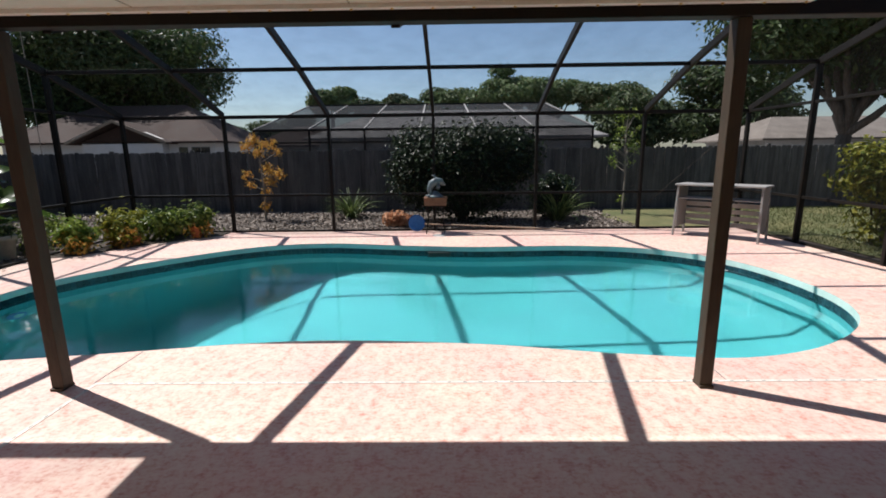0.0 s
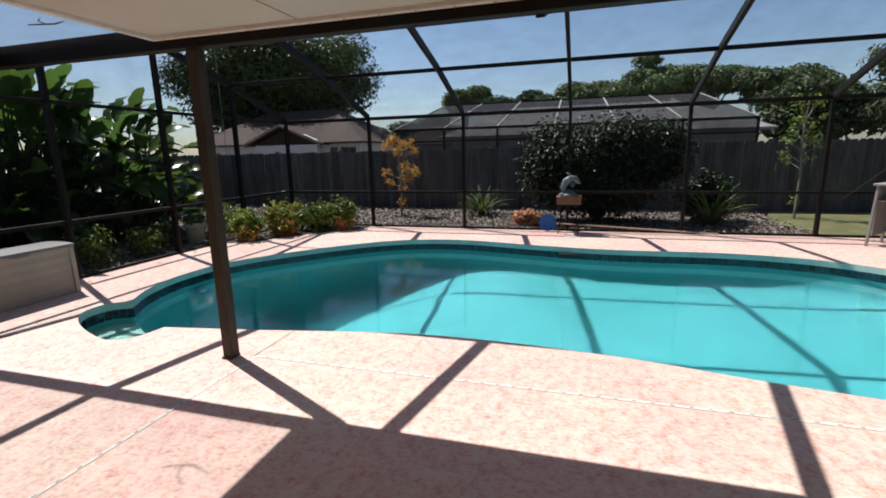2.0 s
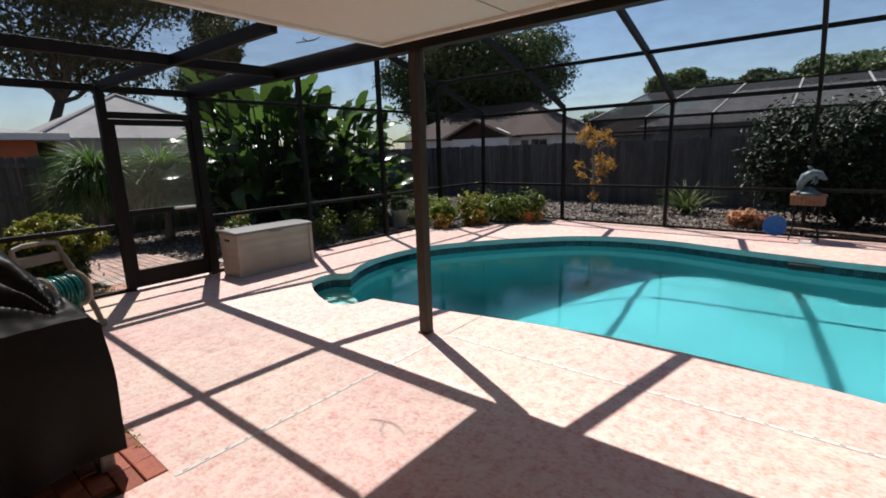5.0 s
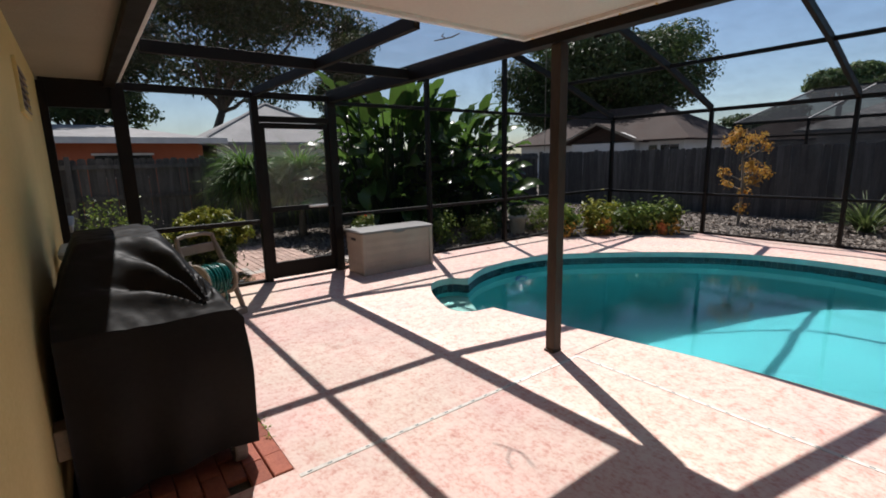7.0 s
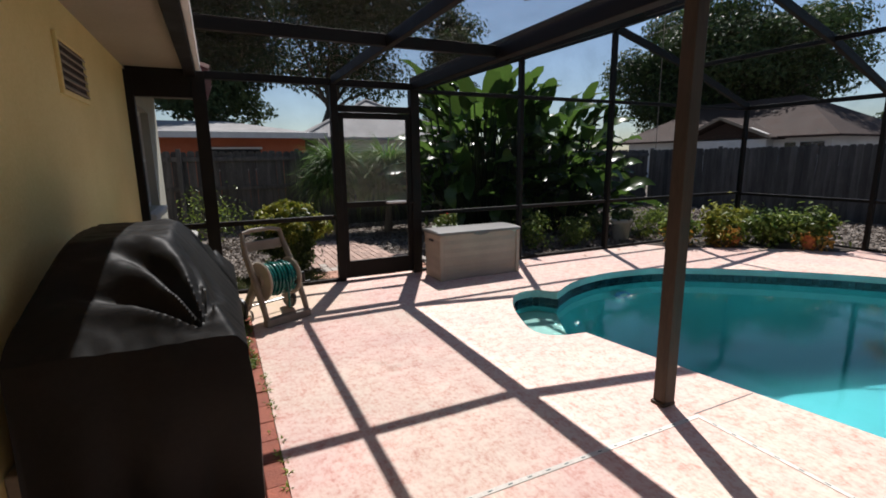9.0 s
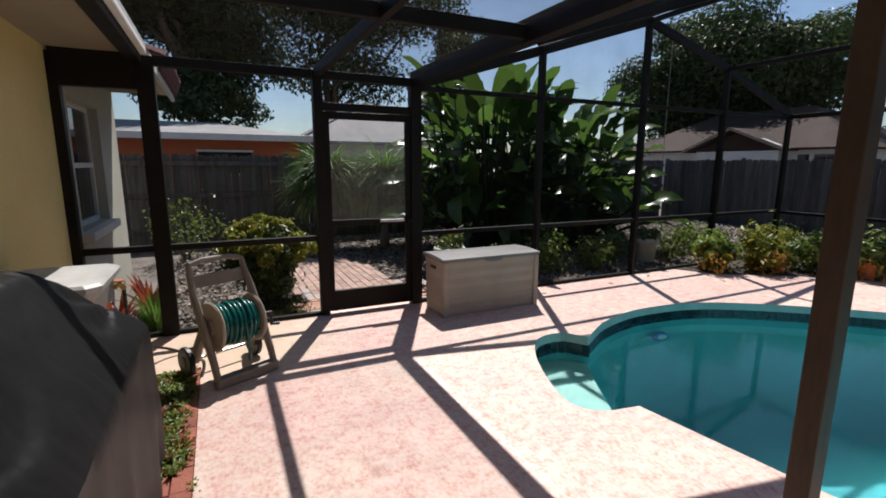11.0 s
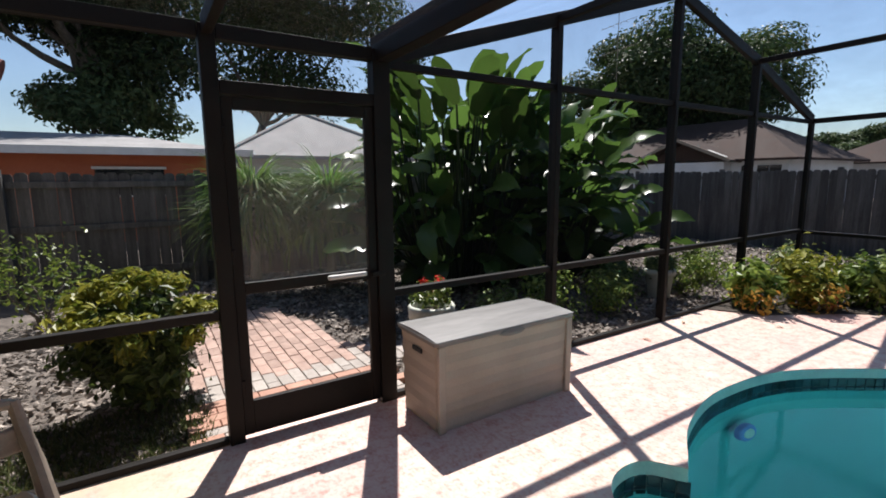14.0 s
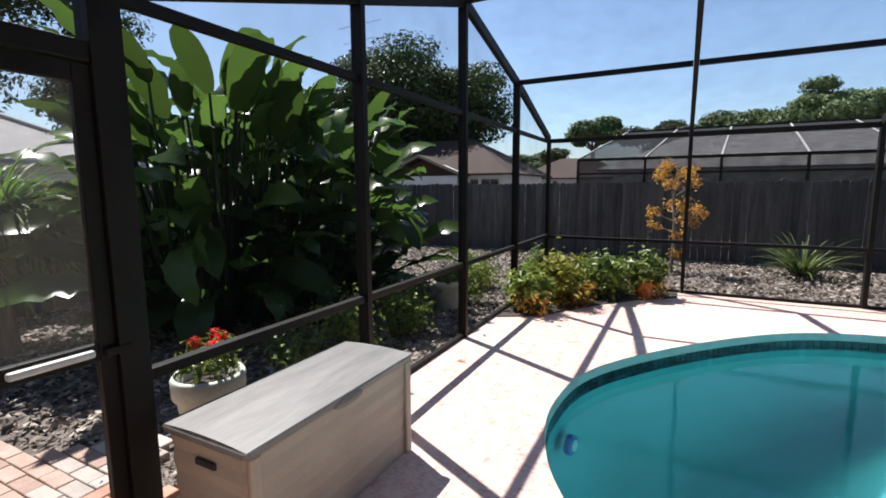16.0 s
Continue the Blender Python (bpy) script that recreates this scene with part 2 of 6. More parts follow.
POTGREY = surface("pale_green_pot", (0.44, 0.46, 0.38), (0.58, 0.60, 0.51), 6, 0.6, 0, 60, 0.1)
STATUE = surface("grey_green_statue", (0.06, 0.085, 0.095), (0.15, 0.19, 0.20), 12, 0.5, 0, 60, 0.2)
WICKER = surface("pale_grey_mesh_panel", (0.20, 0.19, 0.18), (0.29, 0.28, 0.265), 4, 0.7, 0, 120, 0.3)
BLUE = surface("blue_net", (0.01, 0.10, 0.32), (0.03, 0.17, 0.45), 18, 0.6, 0, 90, 0.2)
POLE = surface("tan_pole", (0.40, 0.29, 0.20), (0.55, 0.43, 0.31), 8, 0.45, 0, 60, 0.05)
ROOFTILE_RED = surface("red_barrel_tile", (0.11, 0.028, 0.02), (0.20, 0.052, 0.036), 6, 0.8, 0, 40, 0.3, per_object=0.25)
ROOF_BROWN = surface("brown_shingles", (0.026, 0.013, 0.009), (0.046, 0.025, 0.018), 1.2, 0.95, 0, 14, 0.6)
ROOF_TAN = surface("tan_shingles", (0.13, 0.11, 0.095), (0.21, 0.185, 0.16), 1.2, 0.95, 0, 14, 0.5)
ROOF_GREY = surface("grey_shingles", (0.20, 0.195, 0.19), (0.34, 0.33, 0.32), 1.2, 0.95, 0, 14, 0.5)
WALL_WHITE = surface("white_house_wall", (0.58, 0.60, 0.62), (0.72, 0.74, 0.76), 0.8, 0.85, 0, 20, 0.2)
WALL_ORANGE = surface("orange_house_wall", (0.44, 0.115, 0.05), (0.56, 0.17, 0.08), 0.8, 0.85, 0, 20, 0.2)
GLASS_DARK, _n, _l, _b = shader("window_glass")
_b.inputs["Base Color"].default_value, _b.inputs["Roughness"].default_value = (0.012, 0.014, 0.016, 1), 0.05
L_HEDGE = leafy("hedge_leaf", (0.008, 0.019, 0.005), (0.032, 0.060, 0.014), 0.44, 0.15)
L_TREE = leafy("oak_leaf", (0.016, 0.034, 0.009), (0.060, 0.092, 0.026), 0.5, 0.25)
# distance haze over far trees is put into this paler leaf colour
L_FAR = leafy("hazy_far_leaf", (0.035, 0.060, 0.020), (0.10, 0.14, 0.05), 0.6, 0.25)
L_BOP = leafy("paddle_leaf", (0.022, 0.051, 0.011), (0.132, 0.222, 0.040), 0.27, 0.50, 0.5)
L_LIME = leafy("lime_leaf", (0.12, 0.17, 0.02), (0.50, 0.47, 0.07), 0.45, 0.35)
L_SHRUB = leafy("shrub_leaf", (0.055, 0.105, 0.018), (0.25, 0.31, 0.06), 0.4, 0.35)
L_DARK = leafy("dark_shrub_leaf", (0.028, 0.055, 0.011), (0.12, 0.17, 0.034), 0.4, 0.3)
L_ORANGE = leafy("orange_leaf", (0.50, 0.22, 0.035), (0.72, 0.47, 0.10), 0.5, 0.4)
L_STRAP = leafy("strap_leaf", (0.045, 0.085, 0.022), (0.20, 0.26, 0.08), 0.55, 0.3)
L_RED = leafy("red_leaf", (0.13, 0.025, 0.02), (0.42, 0.09, 0.035), 0.4, 0.3)
L_FLOWER = leafy("red_petal", (0.62, 0.02, 0.01), (0.85, 0.06, 0.03), 0.5, 0.3)
L_FERN = leafy("fern_leaf", (0.08, 0.18, 0.03), (0.20, 0.34, 0.07), 0.5, 0.35)
L_DRY = leafy("dry_leaf", (0.34, 0.17, 0.09), (0.58, 0.34, 0.20), 0.7, 0.3)


# ---- mesh helpers ----
def part(name, bm, material, parent=None, label="", smooth=False):
    me = bpy.data.meshes.new(name)
    bm.to_mesh(me)
    bm.free()
    return link(name, me, material, parent, label, smooth)


def link(name, me, material, parent=None, label="", smooth=False):
    if material and not me.materials:
        me.materials.append(material)
    if smooth:
        for p in me.polygons:
            p.use_smooth = True
    ob = new(name, me)
    if parent:
        ob.parent = parent
    if label:
        ob["label"] = label
    return ob


def thing(name, label, category, at=(0, 0, 0), rz=0.0, group="", kind=""):
    ob = new(name)
    ob.empty_display_size = 0.1
    ob.matrix_world = pose(*at, 0, 0, rz)
    return tagged(ob, label, category, group, kind)


def box(bm, lo, hi, bevel=0.0, m=None):
    c = [(a + b) / 2 for a, b in zip(lo, hi)]
    s = [abs(b - a) for a, b in zip(lo, hi)]
    geom = bmesh.ops.create_cube(bm, size=1.0, matrix=Matrix.Translation(c) @ Matrix.Diagonal((*s, 1)))
    vs = geom["verts"]
    if bevel:
        es = list({e for v in vs for e in v.link_edges})
        out = bmesh.ops.bevel(bm, geom=es, offset=bevel, segments=2, affect="EDGES", profile=0.5)
        vs = list({v for f in out["faces"] for v in f.verts} | {v for v in vs if v.is_valid})
    if m is not None:
        bmesh.ops.transform(bm, matrix=m, verts=[v for v in vs if v.is_valid])
    return vs


def boxpart(name, lo, hi, material, parent=None, bevel=0.0, label="", m=None):
    bm = bmesh.new()
    box(bm, lo, hi, bevel, m)
    return part(name, bm, material, parent, label)


def bar(name, a, b, w, h, material, parent=None, bevel=0.004, label="", up=(0, 0, 1)):
    """A straight member of w x h between two places."""
    a, b = Vector(a), Vector(b)
    d = (b - a).normalized()
    u = Vector(up)
    if abs(d.dot(u)) > 0.95:
        u = Vector((0, 1, 0))
    side = d.cross(u).normalized()
    u = side.cross(d)
    m = Matrix((side, u, d)).transposed().to_4x4()
    m.translation = (a + b) / 2
    bm = bmesh.new()
    ln = (b - a).length / 2
    box(bm, (-w / 2, -h / 2, -ln), (w / 2, h / 2, ln), bevel, m)
    return part(name, bm, material, parent, label)


def tube(bm, pts, radii, sides=8, cap=True):
    """A round tube along a line of places, tapered by radii."""
    pts = [Vector(p) for p in pts]
    rings = []
    last = Vector((1, 0.2, 0.1))
    for i, p in enumerate(pts):
        d = (pts[min(i + 1, len(pts) - 1)] - pts[max(i - 1, 0)]).normalized()
        x = (last - d * last.dot(d))
        x = x.normalized() if x.length > 1e-4 else d.orthogonal().normalized()
        last = x
        y = d.cross(x)
        r = radii[i] if hasattr(radii, "__len__") else radii
        rings.append([bm.verts.new(p + (x * math.cos(2 * math.pi * k / sides) + y * math.sin(2 * math.pi * k / sides)) * r) for k in range(sides)])
    for a, b in zip(rings, rings[1:]):
        for k in range(sides):
            bm.faces.new((a[k], a[(k + 1) % sides], b[(k + 1) % sides], b[k]))
    if cap:
        bm.faces.new(rings[0][::-1])
        bm.faces.new(rings[-1])


def lathe(bm, profile, sides=24, at=(0, 0, 0)):
    """A turned body from pairs of radius and height."""
    rings = []
    for r, z in profile:
        rings.append([bm.verts.new((at[0] + r * math.cos(2 * math.pi * k / sides), at[1] + r * math.sin(2 * math.pi * k / sides), at[2] + z)) for k in range(sides)])
    for a, b in zip(rings, rings[1:]):
        for k in range(sides):
            bm.faces.new((a[k], a[(k + 1) % sides], b[(k + 1) % sides], b[k]))
    bm.faces.new(rings[0][::-1])
    bm.faces.new(rings[-1])


def quad(name, corners, material, parent=None, label=""):
    bm = bmesh.new()
    bm.faces.new([bm.verts.new(c) for c in corners])
    return part(name, bm, material, parent, label)


def leaf_mesh(name, places, normals, sizes, rng, aspect=0.45, fold=0.25):
    """Many small leaves, each a folded diamond, at the given places."""
    n = len(places)
    nor = normals + rng.normal(0, 0.45, (n, 3))
    nor /= np.linalg.norm(nor, axis=1)[:, None] + 1e-9
    t = rng.normal(0, 1, (n, 3))
    t -= (t * nor).sum(1)[:, None] * nor
    t /= np.linalg.norm(t, axis=1)[:, None] + 1e-9
    s = np.cross(nor, t)
    L = sizes[:, None]
    v = np.empty((n, 4, 3))
    v[:, 0] = places - t * L * 0.5
    v[:, 1] = places + s * L * aspect * 0.5 + nor * L * fold * 0.3
    v[:, 2] = places + t * L * 0.5 - nor * L * 0.1
    v[:, 3] = places - s * L * aspect * 0.5 + nor * L * fold * 0.3
    idx = np.arange(n)[:, None] * 4
    f = np.concatenate([idx + np.array([[0, 1, 2]]), idx + np.array([[0, 2, 3]])], 1).reshape(-1, 3)
    me = bpy.data.meshes.new(name)
    me.from_pydata(v.reshape(-1, 3).tolist(), [], f.tolist())
    return me


def cloud(blobs, n, seed, size, shell=0.35, aspect=0.45, ragged=0.4, name="crown"):
    """Leaves over and inside a set of blobs (centre, radii): denser at the skin, ragged at the rim."""
    rng = np.random.default_rng(seed)
    vol = np.array([b[1][0] * b[1][1] + b[1][1] * b[1][2] + b[1][0] * b[1][2] for b in blobs])
    pick = rng.choice(len(blobs), n, p=vol / vol.sum())
    d = rng.normal(0, 1, (n, 3))
    d /= np.linalg.norm(d, axis=1)[:, None]
    rad = 1 - np.abs(rng.normal(0, shell, n))
    rad = np.clip(rad, 0.05, 1) * (1 + rng.normal(0, ragged * 0.4, n))
    c = np.array([b[0] for b in blobs], float)[pick]
    r = np.array([b[1] for b in blobs], float)[pick]
    p = c + d * r * rad[:, None]
    lump = np.sin(p[:, 0] * 5.1 + 1.3) * np.sin(p[:, 1] * 4.7) * np.sin(p[:, 2] * 5.7 + 0.6)
    keep = lump > -0.62
    p, d = p[keep], d[keep]
    s = size * rng.uniform(0.6, 1.35, len(p))
    up = d + np.array([0, 0, 0.5])
    return leaf_mesh(name, p, up, s, rng, aspect)


def strap(bm, base, heading, length, width, droop, lift, segs=6):
    """A long narrow leaf that rises and bends over."""
    base = Vector(base)
    out = Vector((math.cos(heading), math.sin(heading), 0))
    side = Vector((-out.y, out.x, 0))
    prev = None
    ang = lift
    p = base.copy()
    for i in range(segs + 1):
        u = i / segs
        w = width * (1 - u) ** 0.7 * min(1, 0.35 + u * 3)
        a, b, c = bm.verts.new(p + side * w / 2), bm.verts.new(p - side * w / 2), bm.verts.new(p - Vector((0, 0, w * 0.18)))
        if prev:
            bm.faces.new((prev[0], a, c, prev[2]))
            bm.faces.new((prev[2], c, b, prev[1]))
        prev = (a, b, c)
        p = p + (out * math.cos(ang) + Vector((0, 0, 1)) * math.sin(ang)) * (length / segs)
        ang -= droop / segs


def straps(name, n, seed, material, parent, base, length, width, lift=(0.5, 1.45), droop=(0.8, 2.0), spread=0.05):
    rnd = random.Random(seed)
    bm = bmesh.new()
    for _ in range(n):
        h = rnd.uniform(0, 2 * math.pi)
        at = (base[0] + math.cos(h) * spread * rnd.random(), base[1] + math.sin(h) * spread * rnd.random(), base[2])
        strap(bm, at, h, length * rnd.uniform(0.6, 1.1), width * rnd.uniform(0.8, 1.2), rnd.uniform(*droop), rnd.uniform(*lift))
    return part(name, bm, material, parent)

# ---- the pool's outline ----
POOL_MAIN = [(-3.50, 3.66), (-2.60, 3.80), (-0.95, 4.06), (0.55, 3.98), (1.70, 3.77), (2.70, 3.68), (3.60, 3.98), (4.35, 4.64), (4.66, 5.60), (4.52, 6.90), (3.75, 7.80), (2.55, 8.18),
             (0.85, 8.16), (-0.40, 8.33), (-1.80, 8.60), (-2.95, 8.36), (-3.95, 7.52), (-4.82, 6.35), (-5.01, 5.45), (-4.88, 4.75), (-4.60, 4.24)]
POOL_STEP = [(-4.60, 4.24), (-4.79, 4.08), (-4.76, 3.80), (-4.48, 3.56), (-4.08, 3.37), (-3.74, 3.28), (-3.56, 3.39), (-3.50, 3.66)]


def smooth_line(pts, per):
    """A soft line through the places, its ends free."""
    p = [Vector(pts[0]) * 2 - Vector(pts[1])] + [Vector(a) for a in pts] + [Vector(pts[-1]) * 2 - Vector(pts[-2])]
    out = []
    for i in range(1, len(p) - 2):
        for k in range(per):
            u = k / per
            a, b, c, d = p[i - 1], p[i], p[i + 1], p[i + 2]
            out.append(0.5 * ((2 * b) + (c - a) * u + (2 * a - 5 * b + 4 * c - d) * u * u + (3 * b - a - 3 * c + d) * u ** 3))
    return out


RIM = smooth_line(POOL_MAIN, 8) + smooth_line(POOL_STEP, 6)
WATER_Z = -0.175


def rim_strip(name, z0, z1, inset0, inset1, material, parent=None, label="", rim=RIM):
    """A band round the pool between two heights and insets."""
    n = len(rim)
    nor = []
    for i in range(n):
        d = (rim[(i + 1) % n] - rim[i - 1]).normalized()
        nor.append(Vector((-d.y, d.x)))
    bm = bmesh.new()
    top = [bm.verts.new((*(rim[i] + nor[i] * inset0), z0)) for i in range(n)]
    low = [bm.verts.new((*(rim[i] + nor[i] * inset1), z1)) for i in range(n)]
    for i in range(n):
        j = (i + 1) % n
        bm.faces.new((top[i], top[j], low[j], low[i]))
    return part(name, bm, material, parent, label)


def sheet_with_hole(name, outer, hole, z, material, parent=None, label="", thick=0.0):
    bm = bmesh.new()
    es = []
    for loop in (outer, hole):
        if not loop:
            continue
        vs = [bm.verts.new((p[0], p[1], z)) for p in loop]
        es += [bm.edges.new((vs[i], vs[(i + 1) % len(vs)])) for i in range(len(vs))]
    bmesh.ops.triangle_fill(bm, use_beauty=True, edges=es)
    for f in bm.faces:
        if f.normal.z < 0:
            f.normal_flip()
    if thick:
        out = bmesh.ops.extrude_face_region(bm, geom=list(bm.faces))
        bmesh.ops.translate(bm, vec=(0, 0, -thick), verts=[v for v in out["geom"] if isinstance(v, bmesh.types.BMVert)])
        bmesh.ops.recalc_face_normals(bm, faces=list(bm.faces))
    return part(name, bm, material, parent, label)


# ---- ground, deck and pool ----
XL, XR, YB, YH = -6.27, 6.33, 9.96, 0.15
POOL_PIT = [(-5.6, 2.8), (5.2, 2.8), (5.2, 9.2), (-5.6, 9.2)]
ground = sheet_with_hole("ground", [(-400, -400), (400, -400), (400, 400), (-400, 400)], POOL_PIT, -0.075, GROUND)
tagged(ground, "bed of grey-brown bark chips and soil", "ground", kind="structure")
lawn = sheet_with_hole("lawn", [(4.6, 10.15), (6.9, 9.3), (6.9, -3.0), (13.4, -3.0), (13.4, 14.0), (4.9, 14.0), (4.3, 12.4)], None, -0.05, GRASS_MAT)
tagged(lawn, "dry yellow-green lawn beside the screen enclosure", "lawn", kind="structure")

deck = sheet_with_hole("pool_deck", [(XL - 0.06, 0.15), (-5.37, 0.15), (-5.37, 1.06), (-2.24, 1.06), (-2.24, 0.15), (XR + 0.06, 0.15), (XR + 0.06, YB + 0.06), (XL - 0.06, YB + 0.06)], RIM, 0.0, DECK, thick=0.09)
tagged(deck, "pink and cream mottled painted concrete pool deck", "deck", kind="structure")
coping = rim_strip("pool_coping", -0.004, -0.082, 0.0, 0.005, COPING)
tagged(coping, "pale aqua painted lip round the pool edge", "coping", kind="structure")
tile_back = rim_strip("tile_band", -0.080, -0.24, -0.004, -0.004, GROUT)
tagged(tile_back, "band of small dark teal waterline tiles", "tile band", kind="structure")

# basin: walls, a shallow floor that slopes to the deep end
def basin():
    bm = bmesh.new()
    n = len(RIM)

    def floor_z(p):
        deep = 1 / (1 + math.exp((p.x + 2.55 + 0.35 * (p.y - 6.0) * -0.6) * 3.2))
        return -1.15 - 1.15 * deep - 0.02 * (4.0 - p.x)
    ctr = Vector((-0.4, 6.1))
    levels = []
    for k in range(9):
        ring = []
        for p in RIM:
            if k < 2:
                q, z = p, (-0.20, -0.55)[k]
            else:
                f = (0.965, 0.92, 0.80, 0.62, 0.42, 0.22, 0.06)[k - 2]
                q = ctr + (p - ctr) * f
                z = floor_z(q) + (0.28 if k == 2 else 0.06 if k == 3 else 0)
            ring.append(bm.verts.new((q.x, q.y, z)))
        levels.append(ring)
    for a, b in zip(levels, levels[1:]):
        for i in range(n):
            j = (i + 1) % n
            bm.faces.new((a[i], a[j], b[j], b[i]))
    hub = bm.verts.new((ctr.x, ctr.y, floor_z(ctr)))
    for i in range(n):
        bm.faces.new((levels[-1][i], levels[-1][(i + 1) % n], hub))
    ob = part("pool_basin", bm, PLASTER, smooth=True)
    return tagged(ob, "plastered freeform swimming pool basin with the water's depth tint painted in", "pool basin", kind="structure")


basin()
water = sheet_with_hole("pool_water", [tuple(p * 1.0) for p in RIM], None, WATER_Z, WATER)
tagged(water, "clear teal rippled swimming pool water", "water", kind="structure")
water.visible_shadow = False

# step in the alcove, two treads deep
alcove = smooth_line(POOL_STEP, 6)
nose = smooth_line([(-3.50, 3.66), (-3.84, 3.82), (-4.24, 4.03), (-4.60, 4.24)], 5)
st = sheet_with_hole("pool_step", [tuple(p) for p in alcove] + [tuple(p) for p in nose], None, -0.40, PLASTER_PALE, thick=0.75)
tagged(st, "aqua plastered step in the pool alcove", "pool step", kind="structure")
# joints in the deck
bars = thing("deck_joint", "white painted control joint strips in the deck", "joint", kind="structure")
boxpart("strip", (-2.186, 3.286, -0.02), (5.9, 3.314, 0.003), JOINT, bars)
boxpart("strip", (-2.186, 1.06, -0.02), (-2.158, 3.286, 0.003), JOINT, bars)
bm = bmesh.new()
for i in range(72):
    box(bm, (-2.08 + i * 0.11, 3.297, 0.0), (-2.055 + i * 0.11, 3.303, 0.0042))
for i in range(20):
    box(bm, (-2.175, 1.10 + i * 0.11, 0.0), (-2.169, 1.125 + i * 0.11, 0.0042))
tagged(part("slots", bm, GROUT, bars, "small drain slots"), kind="stuff")
boxpart("groove", (2.30, 3.32, -0.02), (2.306, 3.70, 0.002), GROUT, bars)
boxpart("groove", (-2.20, 3.30, -0.02), (-2.194, 3.86, 0.002), GROUT, bars)

# ---- screen enclosure ----
EAVE, RIDGE_Z, RIDGE_Y, RAIL, BEAM_Y = 2.38, 3.42, 6.58, 0.79, 3.25
cage = thing("screen_enclosure", "dark bronze aluminium pool enclosure with insect screens", "screen enclosure", kind="structure")


def gable(y):
    if y > 8.27:
        return EAVE + 0.58 * (YB - y) / (YB - 8.27)
    if y > RIDGE_Y:
        return EAVE + 0.58 + (RIDGE_Z - EAVE - 0.58) * (8.27 - y) / (8.27 - RIDGE_Y)
    return EAVE + (RIDGE_Z - EAVE) * (1 - (RIDGE_Y - y) / (RIDGE_Y - BEAM_Y))


BAYS_X = [-6.27, -4.19, -2.07, 0.05, 2.14, 4.28, 6.33]
SIDE_Y = [4.86, 6.57, 8.26, 9.96]
for x in BAYS_X:
    bar("post", (x, YB, 0), (x, YB, EAVE), 0.055, 0.09, BRONZE, cage)
    for ya, yb in ((YB, 8.27), (8.27, RIDGE_Y), (RIDGE_Y, BEAM_Y)):
        bar("rafter", (x, ya, gable(ya)), (x, yb, gable(yb)), 0.055, 0.11, BRONZE, cage)
for xa, xb in zip(BAYS_X, BAYS_X[1:]):
    a, b = xa + 0.03, xb - 0.03
    bar("rail", (a, YB, RAIL - 0.02), (b, YB, RAIL - 0.02), 0.05, 0.05, BRONZE, cage)
    bar("rail", (a, YB, EAVE - 0.03), (b, YB, EAVE - 0.03), 0.06, 0.07, BRONZE, cage)
    bar("sill", (a, YB, 0.02), (b, YB, 0.02), 0.05, 0.04, BRONZE, cage)
    for y in (8.27, RIDGE_Y, 4.86):
        bar("purlin", (a, y, gable(y) + 0.0), (b, y, gable(y) + 0.0), 0.05, 0.06, BRONZE, cage)
    for z0, z1 in ((0.04, RAIL - 0.05), (RAIL + 0.01, EAVE - 0.07)):
        quad("screen_panel", [(a, YB, z0), (b, YB, z0), (b, YB, z1), (a, YB, z1)], SCREEN, cage)
    ys = [YB, 8.27, RIDGE_Y, 4.86, BEAM_Y + 0.1]
    for y0, y1 in zip(ys, ys[1:]):
        quad("screen_panel", [(a, y0, gable(y0)), (b, y0, gable(y0)), (b, y1, gable(y1)), (a, y1, gable(y1))], SCREEN_ROOF, cage)
for x, left in ((XL, True), (XR, False)):
    for y in SIDE_Y[:3]:
        bar("post", (x, y, 0), (x, y, gable(y)), 0.09, 0.055, BRONZE, cage)
    stops = [3.25] + SIDE_Y
    for y0, y1 in zip(stops, stops[1:]):
        a, b = y0 + 0.03, y1 - 0.03
        bar("rail", (x, a, RAIL), (x, b, RAIL), 0.055, 0.05, BRONZE, cage)
        bar("rail", (x, a, EAVE - 0.04), (x, b, EAVE - 0.04), 0.05, 0.05, BRONZE, cage)
        bar("sill", (x, a, 0.02), (x, b, 0.02), 0.05, 0.04, BRONZE, cage)
        for z0, z1 in ((0.04, RAIL - 0.025), (RAIL + 0.025, EAVE - 0.065)):
            quad("screen_panel", [(x, a, z0), (x, b, z0), (x, b, z1), (x, a, z1)], SCREEN, cage)
        quad("screen_panel", [(x, a, EAVE - 0.01), (x, b, EAVE - 0.01), (x, b, gable(b) - 0.03), (x, a, gable(a) - 0.03)], SCREEN, cage)
